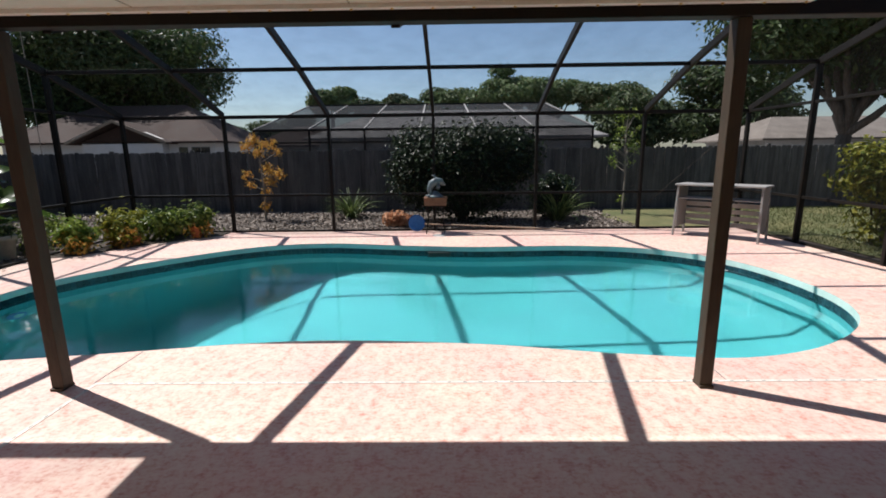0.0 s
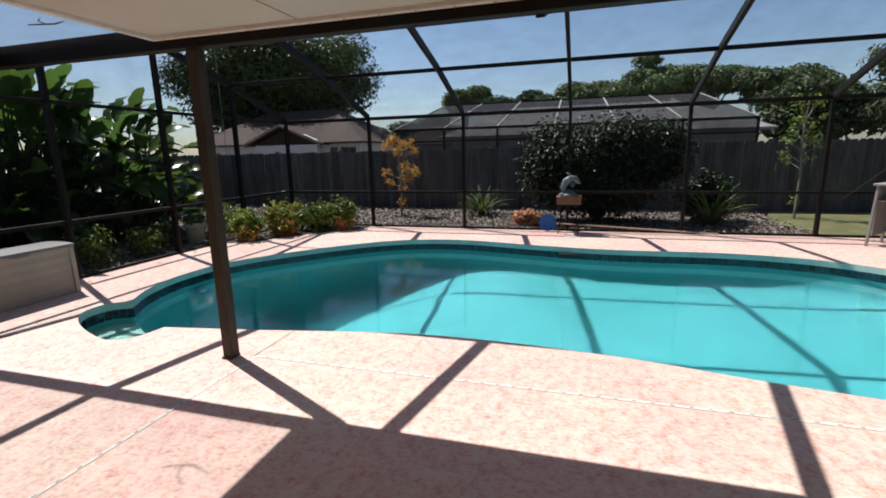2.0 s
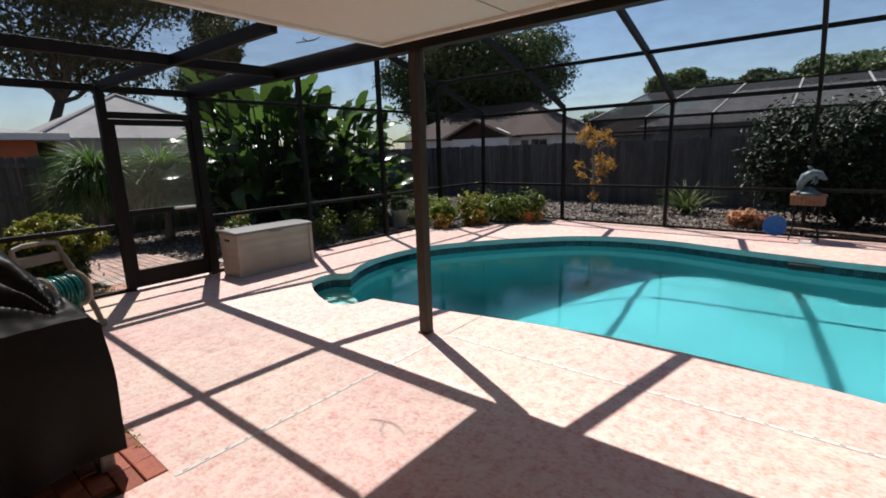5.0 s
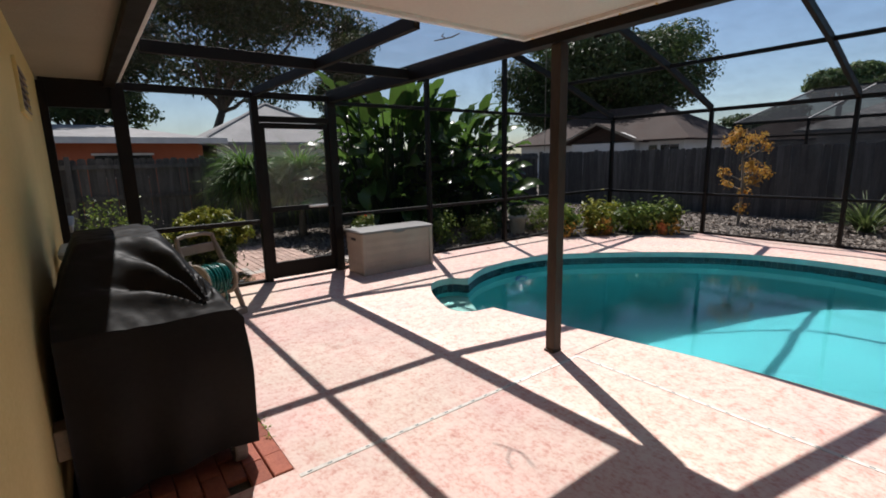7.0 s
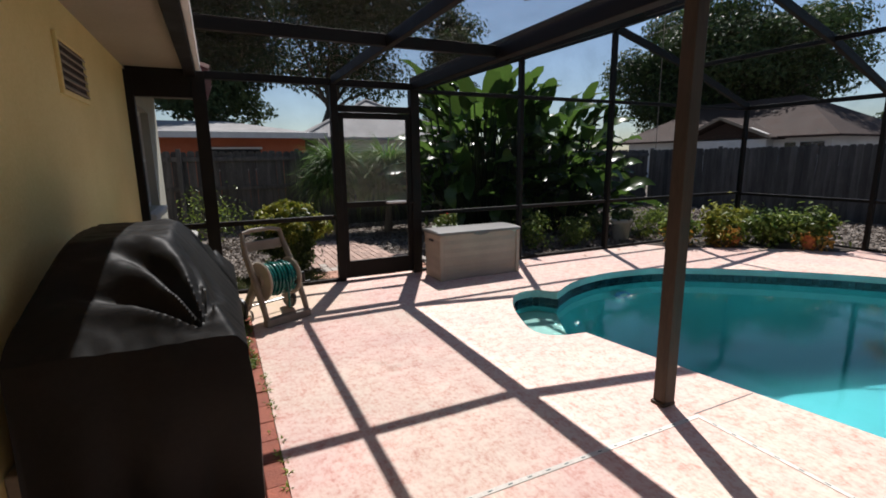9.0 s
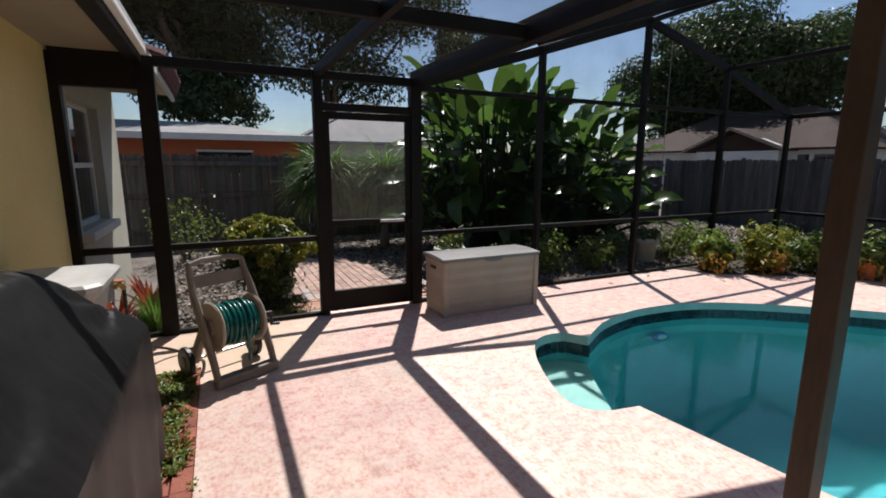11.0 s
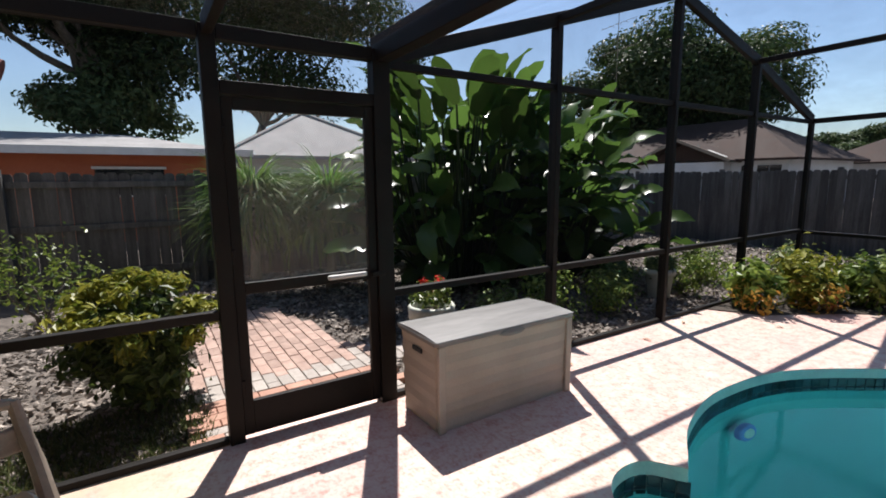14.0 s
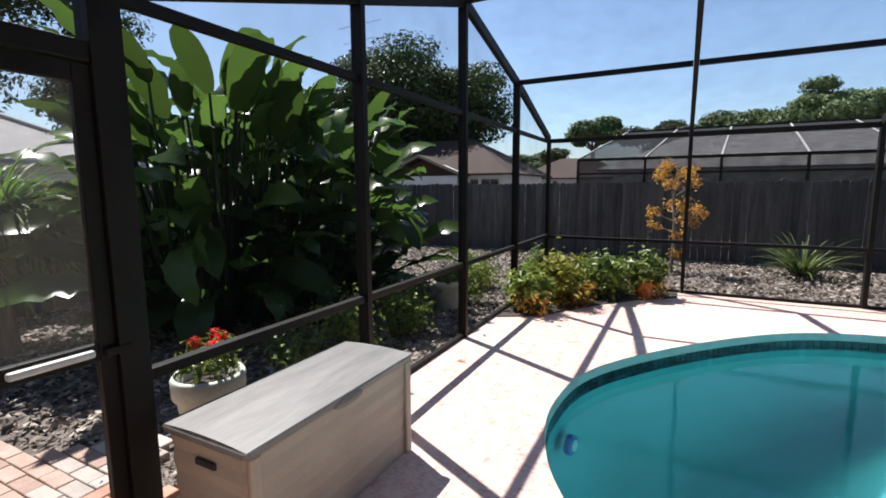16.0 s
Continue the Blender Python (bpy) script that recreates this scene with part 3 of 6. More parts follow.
# the short side between the beam and the house, with the door's bay
for x, left in ((XL, True), (XR, False)):
    for y, w in ((0.80, 0.13), (2.20, 0.085), (3.22, 0.12)):
        bar("post", (x, y, 0), (x, y, 2.42), 0.10, w, BRONZE, cage)
    for y0, y1 in ((0.17, 0.735), (0.865, 2.155), (2.245, 3.16)):
        drop = 0.0 if y0 > 0.5 else 0.10
        bar("top_rail", (x, y0, 2.39 - drop), (x, y1, 2.39 - drop), 0.08, 0.08 + 2 * drop, BRONZE, cage)
    bar("wall_channel", (x, 0.185, 0), (x, 0.185, 2.40), 0.09, 0.07, BRONZE, cage)
    for y0, y1 in ((0.22, 0.735), (0.865, 2.155)):
        bar("rail", (x, y0, RAIL + 0.02), (x, y1, RAIL + 0.02), 0.055, 0.055, BRONZE, cage)
        bar("sill", (x, y0, 0.02), (x, y1, 0.02), 0.05, 0.04, BRONZE, cage)
        for z0, z1 in ((0.04, RAIL - 0.01), (RAIL + 0.05, 2.35)):
            quad("screen_panel", [(x, y0, z0), (x, y1, z0), (x, y1, z1), (x, y0, z1)], SCREEN, cage)
    bar("door_header", (x, 2.245, 2.10), (x, 3.16, 2.10), 0.08, 0.075, BRONZE, cage)
    quad("screen_panel", [(x, 2.245, 2.14), (x, 3.16, 2.14), (x, 3.16, 2.35), (x, 2.245, 2.35)], SCREEN, cage)
    if not left:
        quad("screen_panel", [(x, 2.245, 0.04), (x, 3.16, 0.04), (x, 3.16, 2.06), (x, 2.245, 2.06)], SCREEN, cage)
# main beam on its two posts
boxpart("main_beam", (XL - 0.03, BEAM_Y - 0.07, 2.345), (XR + 0.03, BEAM_Y + 0.03, 2.50), BRONZE, cage, 0.006)
for x in (-2.37, 2.10):
    boxpart("porch_post", (x - 0.043, BEAM_Y - 0.045, 0.0), (x + 0.043, BEAM_Y + 0.045, 2.345), BRONZE_POST, cage, 0.006)
    boxpart("post_foot", (x - 0.047, BEAM_Y - 0.06, 0.0), (x + 0.047, BEAM_Y + 0.047, 0.02), BRONZE_POST, cage, 0.004)

# ---- house: wall, eave, solid porch roof ----
CEIL_L, CEIL_R = -2.64, 2.42
house = thing("house_wall", "cream stucco house wall along the deck", "wall", kind="structure")
WIN = (-7.90, -6.70, 0.93, 2.13)
wx0, wx1, wz0, wz1 = WIN
boxpart("wall", (XL, -0.12, -0.09), (XR + 3.0, YH, 2.9), STUCCO, house)
# outer wall pieces, with their sky light painted into the stucco
boxpart("wall", (wx1, -0.12, -0.09), (XL, YH, 2.9), STUCCO_SKYLIT, house, 0, "cream stucco with sky light painted in as a paler tone")
boxpart("wall", (-8.9, -0.12, -0.09), (wx0, YH, 2.9), STUCCO_SKYLIT, house, 0, "cream stucco with sky light painted in as a paler tone")
boxpart("wall", (wx0, -0.12, -0.09), (wx1, YH, wz0), STUCCO_SKYLIT, house, 0, "cream stucco with sky light painted in as a paler tone")
boxpart("wall", (wx0, -0.12, wz1), (wx1, YH, 2.9), STUCCO_SKYLIT, house, 0, "cream stucco with sky light painted in as a paler tone")
boxpart("wall", (-8.9, -7.0, -0.09), (-8.7, -0.12, 2.9), STUCCO_SKYLIT, house)
boxpart("wall", (XR + 2.8, -7.0, -0.09), (XR + 3.0, -0.12, 2.9), STUCCO, house)
boxpart("wall", (-8.9, -7.2, -0.09), (XR + 3.0, -7.0, 2.9), STUCCO, house)
win = thing("window_1", "single-hung window with white frame and dark glass", "window", kind="structure")
for lo, hi in (((wx0, 0.0, wz0), (wx0 + 0.05, 0.06, wz1)), ((wx1 - 0.05, 0.0, wz0), (wx1, 0.06, wz1)), ((wx0 + 0.05, 0.0, wz1 - 0.05), (wx1 - 0.05, 0.06, wz1)),
               ((wx0 + 0.05, 0.0, wz0), (wx1 - 0.05, 0.06, wz0 + 0.05)), ((wx0 + 0.05, 0.0, 1.50), (wx1 - 0.05, 0.065, 1.55))):
    boxpart("window_frame", lo, hi, WHITE_TRIM, win, 0.004)
boxpart("pane", (wx0 + 0.05, 0.02, wz0 + 0.05), (wx1 - 0.05, 0.028, 1.50), GLASS_DARK, win)
boxpart("pane", (wx0 + 0.05, 0.03, 1.55), (wx1 - 0.05, 0.038, wz1 - 0.05), GLASS_DARK, win)
boxpart("window_sill", (wx0 - 0.06, 0.06, wz0 - 0.09), (wx1 + 0.06, 0.24, wz0 - 0.005), WHITE_TRIM, win, 0.012)
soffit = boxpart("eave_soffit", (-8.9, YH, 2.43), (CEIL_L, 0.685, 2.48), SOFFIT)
boxpart("overhang", (-8.9, 0.685, 2.43), (-6.33, 0.798, 2.475), STUCCO_SKYLIT, soffit)
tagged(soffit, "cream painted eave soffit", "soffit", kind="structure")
fascia = boxpart("eave_fascia", (-6.2, 0.685, 2.36), (CEIL_L, 0.785, 2.50), BRONZE, None, 0.006)
tagged(fascia, "dark bronze gutter beam along the eave", "gutter", kind="structure")
ceil = boxpart("ceiling", (CEIL_L, YH, 2.43), (CEIL_R, BEAM_Y - 0.07, 2.62), CEILING)
tagged(ceil, "cream painted panel ceiling of the porch", "ceiling", kind="structure")
edge = thing("ceiling_trim", "cream metal edge trim with rivets along the ceiling", "trim", kind="structure")
boxpart("trim", (CEIL_L - 0.012, YH, 2.405), (CEIL_L + 0.03, BEAM_Y - 0.075, 2.64), WHITE_TRIM, edge, 0.004)
boxpart("trim", (CEIL_R - 0.03, YH, 2.405), (CEIL_R + 0.012, BEAM_Y - 0.075, 2.64), WHITE_TRIM, edge, 0.004)
boxpart("trim", (CEIL_L + 0.03, BEAM_Y - 0.12, 2.405), (CEIL_R - 0.03, BEAM_Y - 0.075, 2.435), WHITE_TRIM, edge, 0.003)
bm = bmesh.new()
for i in range(22):
    x = CEIL_L + 0.1 + i * 0.235
    bmesh.ops.create_uvsphere(bm, u_segments=8, v_segments=5, radius=0.009, matrix=Matrix.Translation((x, BEAM_Y - 0.10, 2.404)))
for i in range(12):
    bmesh.ops.create_uvsphere(bm, u_segments=8, v_segments=5, radius=0.008, matrix=Matrix.Translation((CEIL_L - 0.012, 0.4 + i * 0.24, 2.47)))
part("rivet", bm, BRASS, edge)
bm = bmesh.new()
for x in (-1.45, -0.2, 1.05):
    box(bm, (x, YH, 2.426), (x + 0.008, BEAM_Y - 0.125, 2.432))
part("seam", bm, SOFFIT, edge)
# flat screen roofs each side of the solid roof
flat = thing("flat_screen_roof", "flat dusty insect-screen roof between house and main beam", "screen roof", kind="structure")
for xa, xb, xs in ((XL, CEIL_L, (-4.25,)), (CEIL_R, XR, (4.3,))):
    bar("purlin", (xa + 0.05, 2.20, 2.41), (xb - 0.02, 2.20, 2.41), 0.05, 0.09, BRONZE, flat)
    for x in xs:
        for y0, y1 in ((0.84, 2.17), (2.23, 3.17)):
            bar("purlin", (x, y0, 2.41), (x, y1, 2.41), 0.05, 0.09, BRONZE, flat)
    for y0, y1 in ((0.84, 2.17), (2.23, 3.17)):
        quad("screen_panel", [(xa, y0, 2.445), (xb - 0.02, y0, 2.445), (xb - 0.02, y1, 2.445), (xa, y1, 2.445)], SCREEN_FLAT, flat)

# pitched house roof with red barrel tiles beyond the wall's end
roof = thing("house_roof", "house roof with red barrel tiles", "roof", kind="structure")
bm = bmesh.new()
vs = [bm.verts.new(p) for p in ((-8.95, 0.82, 2.51), (XR + 4, 0.82, 2.51), (XR + 4, -3.6, 4.2), (-8.95, -3.6, 4.2), (-8.95, -8, 2.5), (XR + 4, -8, 2.5))]
bm.faces.new((vs[0], vs[1], vs[2], vs[3]))
bm.faces.new((vs[3], vs[2], vs[5], vs[4]))
bm.faces.new((vs[0], vs[3], vs[4]))
part("roof_deck", bm, ROOFTILE_RED, roof)
boxpart("eave_board", (-8.95, 0.80, 2.36), (-6.36, 0.84, 2.465), WHITE_TRIM, roof, 0.004)
gut = boxpart("rain_gutter", (-6.15, 0.788, 2.41), (CEIL_L - 0.03, 0.835, 2.50), WHITE_TRIM, None, 0.01)
tagged(gut, "pale grey rain gutter with leaf debris", "gutter", kind="structure")

# ---- fences ----
def fence(name, a, b, label, rails, seed):
    f = thing(name, label, "fence", kind="structure")
    a, b = Vector(a), Vector(b)
    d = (b - a).normalized()
    nrm = Vector((-d.y, d.x, 0))
    n = int((b - a).length / 0.15)
    rnd = random.Random(seed)
    meshes = []
    for k in range(6):
        bm = bmesh.new()
        h = 1.80 + 0.012 * rnd.uniform(-1, 1)
        w = 0.0738
        lean = rnd.uniform(-0.004, 0.004)
        pts = [(-w, 0), (w, 0), (w + lean, h - 0.04), (w * 0.6 + lean, h), (-w * 0.6 + lean, h), (-w + lean, h - 0.04)]
        lo = [bm.verts.new((x, -0.009, z)) for x, z in pts]
        hi = [bm.verts.new((x, 0.009, z)) for x, z in pts]
        bm.faces.new(lo)
        bm.faces.new(hi[::-1])
        for i in range(6):
            bm.faces.new((lo[i], hi[i], hi[(i + 1) % 6], lo[(i + 1) % 6]))
        me = bpy.data.meshes.new("plank")
        bm.to_mesh(me)
        bm.free()
        me.materials.append(FENCE)
        meshes.append(me)
    ang = math.atan2(d.y, d.x)
    for i in range(n):
        p = a + d * (i + 0.5) * 0.15
        ob = new("plank", rnd.choice(meshes))
        ob.parent = f
        ob.matrix_basis = Matrix.Translation((p.x + nrm.x * rnd.uniform(-0.004, 0.004), p.y + nrm.y * rnd.uniform(-0.004, 0.004), -0.09 + rnd.uniform(-0.012, 0.012))) @ Matrix.Rotation(ang, 4, "Z") @ Matrix.Rotation(rnd.uniform(-0.006, 0.006), 4, "Y")
    side = nrm * (0.035 if rails > 0 else -0.035)
    for z in (0.22, 0.92, 1.55):
        bar("rail", a + side + Vector((0, 0, z)), b + side + Vector((0, 0, z)), 0.04, 0.09, FENCE, f, 0.003)
    for i in range(int((b - a).length / 2.4) + 1):
        p = a + d * i * 2.4 + side * 2.6
        bar("fence_post", (p.x, p.y, -0.1), (p.x, p.y, 1.76), 0.09, 0.09, FENCE, f, 0.006)
    return f


fence("fence_back", (-12.0, 14.1, 0), (13.5, 14.1, 0), "weathered grey board fence behind the pool", 1, 3)
fence("fence_side", (-12.0, -7.0, 0), (-12.0, 14.0, 0), "weathered grey board fence with rails and posts", -1, 4)
fence("fence_far", (13.5, 14.0, 0), (13.5, -7.0, 0), "dark weathered board fence beyond the lawn", -1, 5)


# ---- things on the deck ----
def deck_box():
    t = thing("deck_box", "beige resin deck storage box with grey lid", "storage box", (-5.885, 3.85, 0))
    L, W, H = 0.585, 0.245, 0.585
    bm = bmesh.new()
    rows = []
    n = 22
    for i in range(n + 1):
        z = H * i / n
        swell = 0.003 * math.sin(i * math.pi * 0.5) + 0.012 * i / n
        l, w, c = L + swell - 0.012, W + swell - 0.012, 0.03
        pts = [(-w, -l + c), (-w + c, -l), (w - c, -l), (w, -l + c), (w, l - c), (w - c, l), (-w + c, l), (-w, l - c)]
        rows.append([bm.verts.new((x, y, z)) for x, y in pts])
    for a, b in zip(rows, rows[1:]):
        for k in range(8):
            bm.faces.new((a[k], a[(k + 1) % 8], b[(k + 1) % 8], b[k]))
    bm.faces.new(rows[0][::-1])
    bm.faces.new(rows[-1])
    part("body", bm, BOXP, t)
    bm = bmesh.new()
    rows = []
    for z, g in ((0.575, 0.016), (0.600, 0.020), (0.606, 0.016)):
        l, w, c = L + g, W + g, 0.022
        pts = [(-w, -l + c), (-w + c, -l), (w - c, -l), (w, -l + c), (w, l - c), (w - c, l), (-w + c, l), (-w, l - c)]
        rows.append([bm.verts.new((x, y, z)) for x, y in pts])
    for a, b in zip(rows, rows[1:]):
        for k in range(8):
            bm.faces.new((a[k], a[(k + 1) % 8], b[(k + 1) % 8], b[k]))
    bm.faces.new(rows[0][::-1])
    # a shallow vault across the width
    prev = None
    for i in range(13):
        x = -W - 0.012 + (2 * W + 0.024) * i / 12
        z = 0.606 + 0.013 * (1 - (x / (W + 0.012)) ** 2)
        row = [bm.verts.new((x, y, h)) for y, h in ((-L - 0.016, 0.60), (-L - 0.012, z), (L + 0.012, z), (L + 0.016, 0.60))]
        if prev:
            for k in range(3):
                bm.faces.new((prev[k], row[k], row[k + 1], prev[k + 1]))
        prev = row
    lid = part("lid", bm, BOXLID, t, "weathered grey lid")
    bm = bmesh.new()
    lathe(bm, [(0.02, -0.018), (0.09, -0.012), (0.10, 0.0), (0.09, 0.012), (0.02, 0.018)], 20)
    bmesh.ops.transform(bm, matrix=pose(W + 0.012, 0, 0.572, 0, 90, 0) @ Matrix.Diagonal((0.26, 1.15, 0.9, 1)), verts=bm.verts)
    part("handle", bm, BOXLID, lid)
    for y in (-L - 0.003, L + 0.003):
        boxpart("side_grip", (-0.06, y - 0.007, 0.475), (0.06, y + 0.007, 0.505), DARKPLASTIC, t, 0.005, "dark moulded grip")
    for x, y in ((W - 0.0, -L + 0.03), (W - 0.0, L - 0.03)):
        boxpart("corner_trim", (x - 0.012, y - 0.028, 0.0), (x + 0.014, y + 0.028, 0.572), BOXP, t, 0.008)
    return t


deck_box()


def grill():
    t = thing("covered_grill", "gas grill under a creased black vinyl cover", "grill", (0, 0, 0))
    # a flat hood, a slope at each end and along the front; folds gather at the front corners
    NX_, NY_ = 150, 84
    x0, x1, y0, y1 = -2.42, -3.97, 0.20, 0.935

    def softmin(vals, k=0.011):
        return -k * math.log(sum(math.exp(-v / k) for v in vals))

    def fold(x, y, cx, cy, way):
        """Folds that run out from one shoulder corner over the end slope."""
        dx, dy = (cx - x) * way, cy - y
        r = math.hypot(dx, dy)
        if r < 0.03:
            return 0.0
        th = math.degrees(math.atan2(dy, max(dx, 1e-4)))
        win = min(1.0, r / 0.16) * max(0.0, 1 - max(0.0, r - 0.34) / 0.22)
        z = 0.0
        for at, wide, high in ((2, 6, -0.030), (16, 5, -0.034), (26, 6, 0.020), (38, 5, -0.052), (49, 6, 0.030), (63, 5, -0.050), (75, 6, 0.020)):
            z += high * math.exp(-((th - at + 6 * math.sin(r * 7)) / wide) ** 2)
        return z * win

    def cover_z(x, y):
        planes = (1.205 - 0.012 * abs(math.sin(x * 5)), 0.855 + (x0 - x) * 0.74, 0.855 + (x - x1) * 0.74, 0.80 + (y1 - y) * 1.55, 0.93 + (y - y0) * 2.4)
        z = softmin(planes)
        if x > -3.2:
            z += fold(x, y, -2.45, 0.815, 1)
        else:
            z += fold(x, y, -3.94, 0.815, -1)
        return z + 0.006 * noise.noise(Vector((x * 9, y * 9, 0.3))) + 0.005 * noise.noise(Vector((x * 31, y * 19, 1.7)))

    bm = bmesh.new()
    grid = []
    for i in range(NX_ + 1):
        x = x0 + (x1 - x0) * i / NX_
        grid.append([bm.verts.new((x, y0 + (y1 - y0) * j / NY_, cover_z(x, y0 + (y1 - y0) * j / NY_))) for j in range(NY_ + 1)])
    for i in range(NX_):
        for j in range(NY_):
            bm.faces.new((grid[i][j], grid[i + 1][j], grid[i + 1][j + 1], grid[i][j + 1]))
    rim = [grid[i][0] for i in range(NX_)] + [grid[NX_][j] for j in range(NY_)] + [grid[i][NY_] for i in range(NX_, 0, -1)] + [grid[0][j] for j in range(NY_, 0, -1)]
    mid = Vector(((x0 + x1) / 2, (y0 + y1) / 2))
    tops = [v.co.copy() for v in rim]
    last = rim
    for k in range(1, 15):
        u = k / 14
        ring = []
        for q, c in enumerate(tops):
            out = Vector(((c.x - mid.x) / 0.78, (c.y - mid.y) / 0.37))
            out = Vector((out.x if abs(out.x) > 0.97 else 0, out.y if abs(out.y) > 0.97 else 0))
            wave = math.sin(q * 0.17 + 1.2 * math.sin(q * 0.057)) * 0.020 * u * u + 0.010 * noise.noise(Vector((c.x * 5, c.y * 5, u * 2)))
            drop = 0.012 * math.sin(u * math.pi) + wave
            ring.append(bm.verts.new((c.x + out.x * drop, c.y + (out.y * drop if c.y > 0.4 else max(0, out.y * drop)), c.z + (0.105 + 0.02 * math.sin(q * 0.036) - c.z) * u)))
        n = len(ring)
        for q in range(n):
            bm.faces.new((last[q], last[(q + 1) % n], ring[(q + 1) % n], ring[q]))
        last = ring
    bmesh.ops.recalc_face_normals(bm, faces=list(bm.faces))
    ob = part("cover", bm, COVER, t, smooth=True)
    ob.data.set_sharp_from_angle(angle=radians(32))
    for x in (-2.52, -3.88):
        for y in (0.32, 0.86):
            bm = bmesh.new()
            lathe(bm, [(0.02, -0.03), (0.085, -0.03), (0.09, -0.02), (0.09, 0.02), (0.085, 0.03), (0.02, 0.03)], 18)
            bmesh.ops.transform(bm, matrix=pose(x, y, 0.09, 90, 0, 0), verts=bm.verts)
            wheel = part("wheel", bm, BOXLID, t, "pale grey plastic wheel")
            bm = bmesh.new()
            lathe(bm, [(0.01, -0.036), (0.03, -0.036), (0.03, 0.036), (0.01, 0.036)], 12)
            bmesh.ops.transform(bm, matrix=pose(x, y, 0.09, 90, 0, 0), verts=bm.verts)
            part("hub", bm, CHROME, wheel)
            boxpart("leg", (x - 0.02, y - 0.02, 0.09), (x + 0.02, y + 0.02, 0.84), DARKPLASTIC, t)
    return t


grill()


def hose_reel():
    t = thing("hose_reel_cart", "taupe resin hose reel cart with coiled green hose", "hose reel", (-5.173, 1.30, 0), 26.0)
    # the local y axis runs along the drum; the front faces +x
    for y in (-0.215, 0.215):
        bm = bmesh.new()
        tube(bm, [(0.18, y, 0.02), (0.13, y, 0.16), (0.02, y, 0.40), (-0.10, y, 0.62), (-0.16, y * 0.93, 0.75), (-0.18, y * 0.88, 0.84)], [0.030, 0.032, 0.040, 0.034, 0.028, 0.024], 8)
        for v in bm.verts:
            v.co.y = y + (v.co.y - y) * 0.75
        part("side_frame", bm, TAUPE, t)
        bm = bmesh.new()
        tube(bm, [(0.02, y, 0.40), (-0.10, y, 0.24), (-0.17, y, 0.12)], [0.034, 0.034, 0.04], 8)
        part("rear_leg", bm, TAUPE, t)
        bm = bmesh.new()
        lathe(bm, [(0.02, -0.022), (0.10, -0.022), (0.112, -0.012), (0.112, 0.012), (0.10, 0.022), (0.02, 0.022)], 20)
        bmesh.ops.transform(bm, matrix=pose(-0.20, y * 1.22, 0.112, 90, 0, 0), verts=bm.verts)
        wheel = part("wheel", bm, DARKPLASTIC, t, "black plastic wheel")
        bm = bmesh.new()
        lathe(bm, [(0.01, -0.03), (0.04, -0.028), (0.045, 0.0), (0.04, 0.028), (0.01, 0.03)], 14)
        bmesh.ops.transform(bm, matrix=pose(-0.20, y * 1.22, 0.112, 90, 0, 0), verts=bm.verts)
        part("hub", bm, TAUPE, wheel)
        bm = bmesh.new()
        lathe(bm, [(0.04, -0.012), (0.175, -0.012), (0.185, 0.0), (0.175, 0.012), (0.04, 0.012)], 28)
        bmesh.ops.transform(bm, matrix=pose(0.02, y * 0.72, 0.40, 90, 0, 0), verts=bm.verts)
        flange = part("drum_flange", bm, BOXP, t, "pale round drum flange")
        bm = bmesh.new()
        lathe(bm, [(0.015, -0.02), (0.055, -0.018), (0.06, 0.0), (0.055, 0.018), (0.015, 0.02)], 16)
        bmesh.ops.transform(bm, matrix=pose(0.02, y * 0.78, 0.40, 90, 0, 0), verts=bm.verts)
        part("hub", bm, TAUPE, flange)
    boxpart("foot_bar", (0.13, -0.235, 0.0), (0.21, 0.235, 0.075), TAUPE, t, 0.012)
    boxpart("handle_panel", (-0.19, -0.20, 0.655), (-0.155, 0.20, 0.75), TAUPE, t, 0.01)
    bm = bmesh.new()
    tube(bm, [(-0.18, -0.19, 0.83), (-0.185, -0.1, 0.852), (-0.185, 0.1, 0.852), (-0.18, 0.19, 0.83)], 0.020, 8)
    part("handle", bm, TAUPE, t)
    bm = bmesh.new()
    tube(bm, [(-0.20, -0.27, 0.112), (-0.20, 0.27, 0.112)], 0.012, 8)
    part("axle", bm, CHROME, t)
    bm = bmesh.new()
    pts = []
    rnd = random.Random(5)
    for layer, r in enumerate((0.10, 0.128, 0.150)):
        turns = 9 - layer
        for i in range(turns * 14):
            u = i / (turns * 14)
            yy = (-0.125 + 0.25 * u) * (1 if layer % 2 == 0 else -1)
            a = 2 * math.pi * i / 14
            rr = r + 0.007 * math.sin(a * 0.37 + layer)
            pts.append((0.02 + rr * math.cos(a), yy, 0.40 + rr * math.sin(a)))
    tube(bm, pts, 0.0145, 6)
    part("hose_coil", bm, HOSE, t, "glossy green garden hose wound on the drum", True)
    bm = bmesh.new()
    tube(bm, [(0.17, 0.02, 0.40), (0.18, 0.02, 0.30), (0.17, 0.03, 0.2), (0.165, 0.03, 0.13)], 0.013, 6)
    part("hose_end", bm, HOSE, t)
    bm = bmesh.new()
    tube(bm, [(0.02, 0.24, 0.40), (0.02, 0.30, 0.40), (0.02, 0.305, 0.30), (0.02, 0.37, 0.29)], 0.014, 8)
    part("crank", bm, DARKPLASTIC, t, "black crank handle")
    return t


hose_reel()

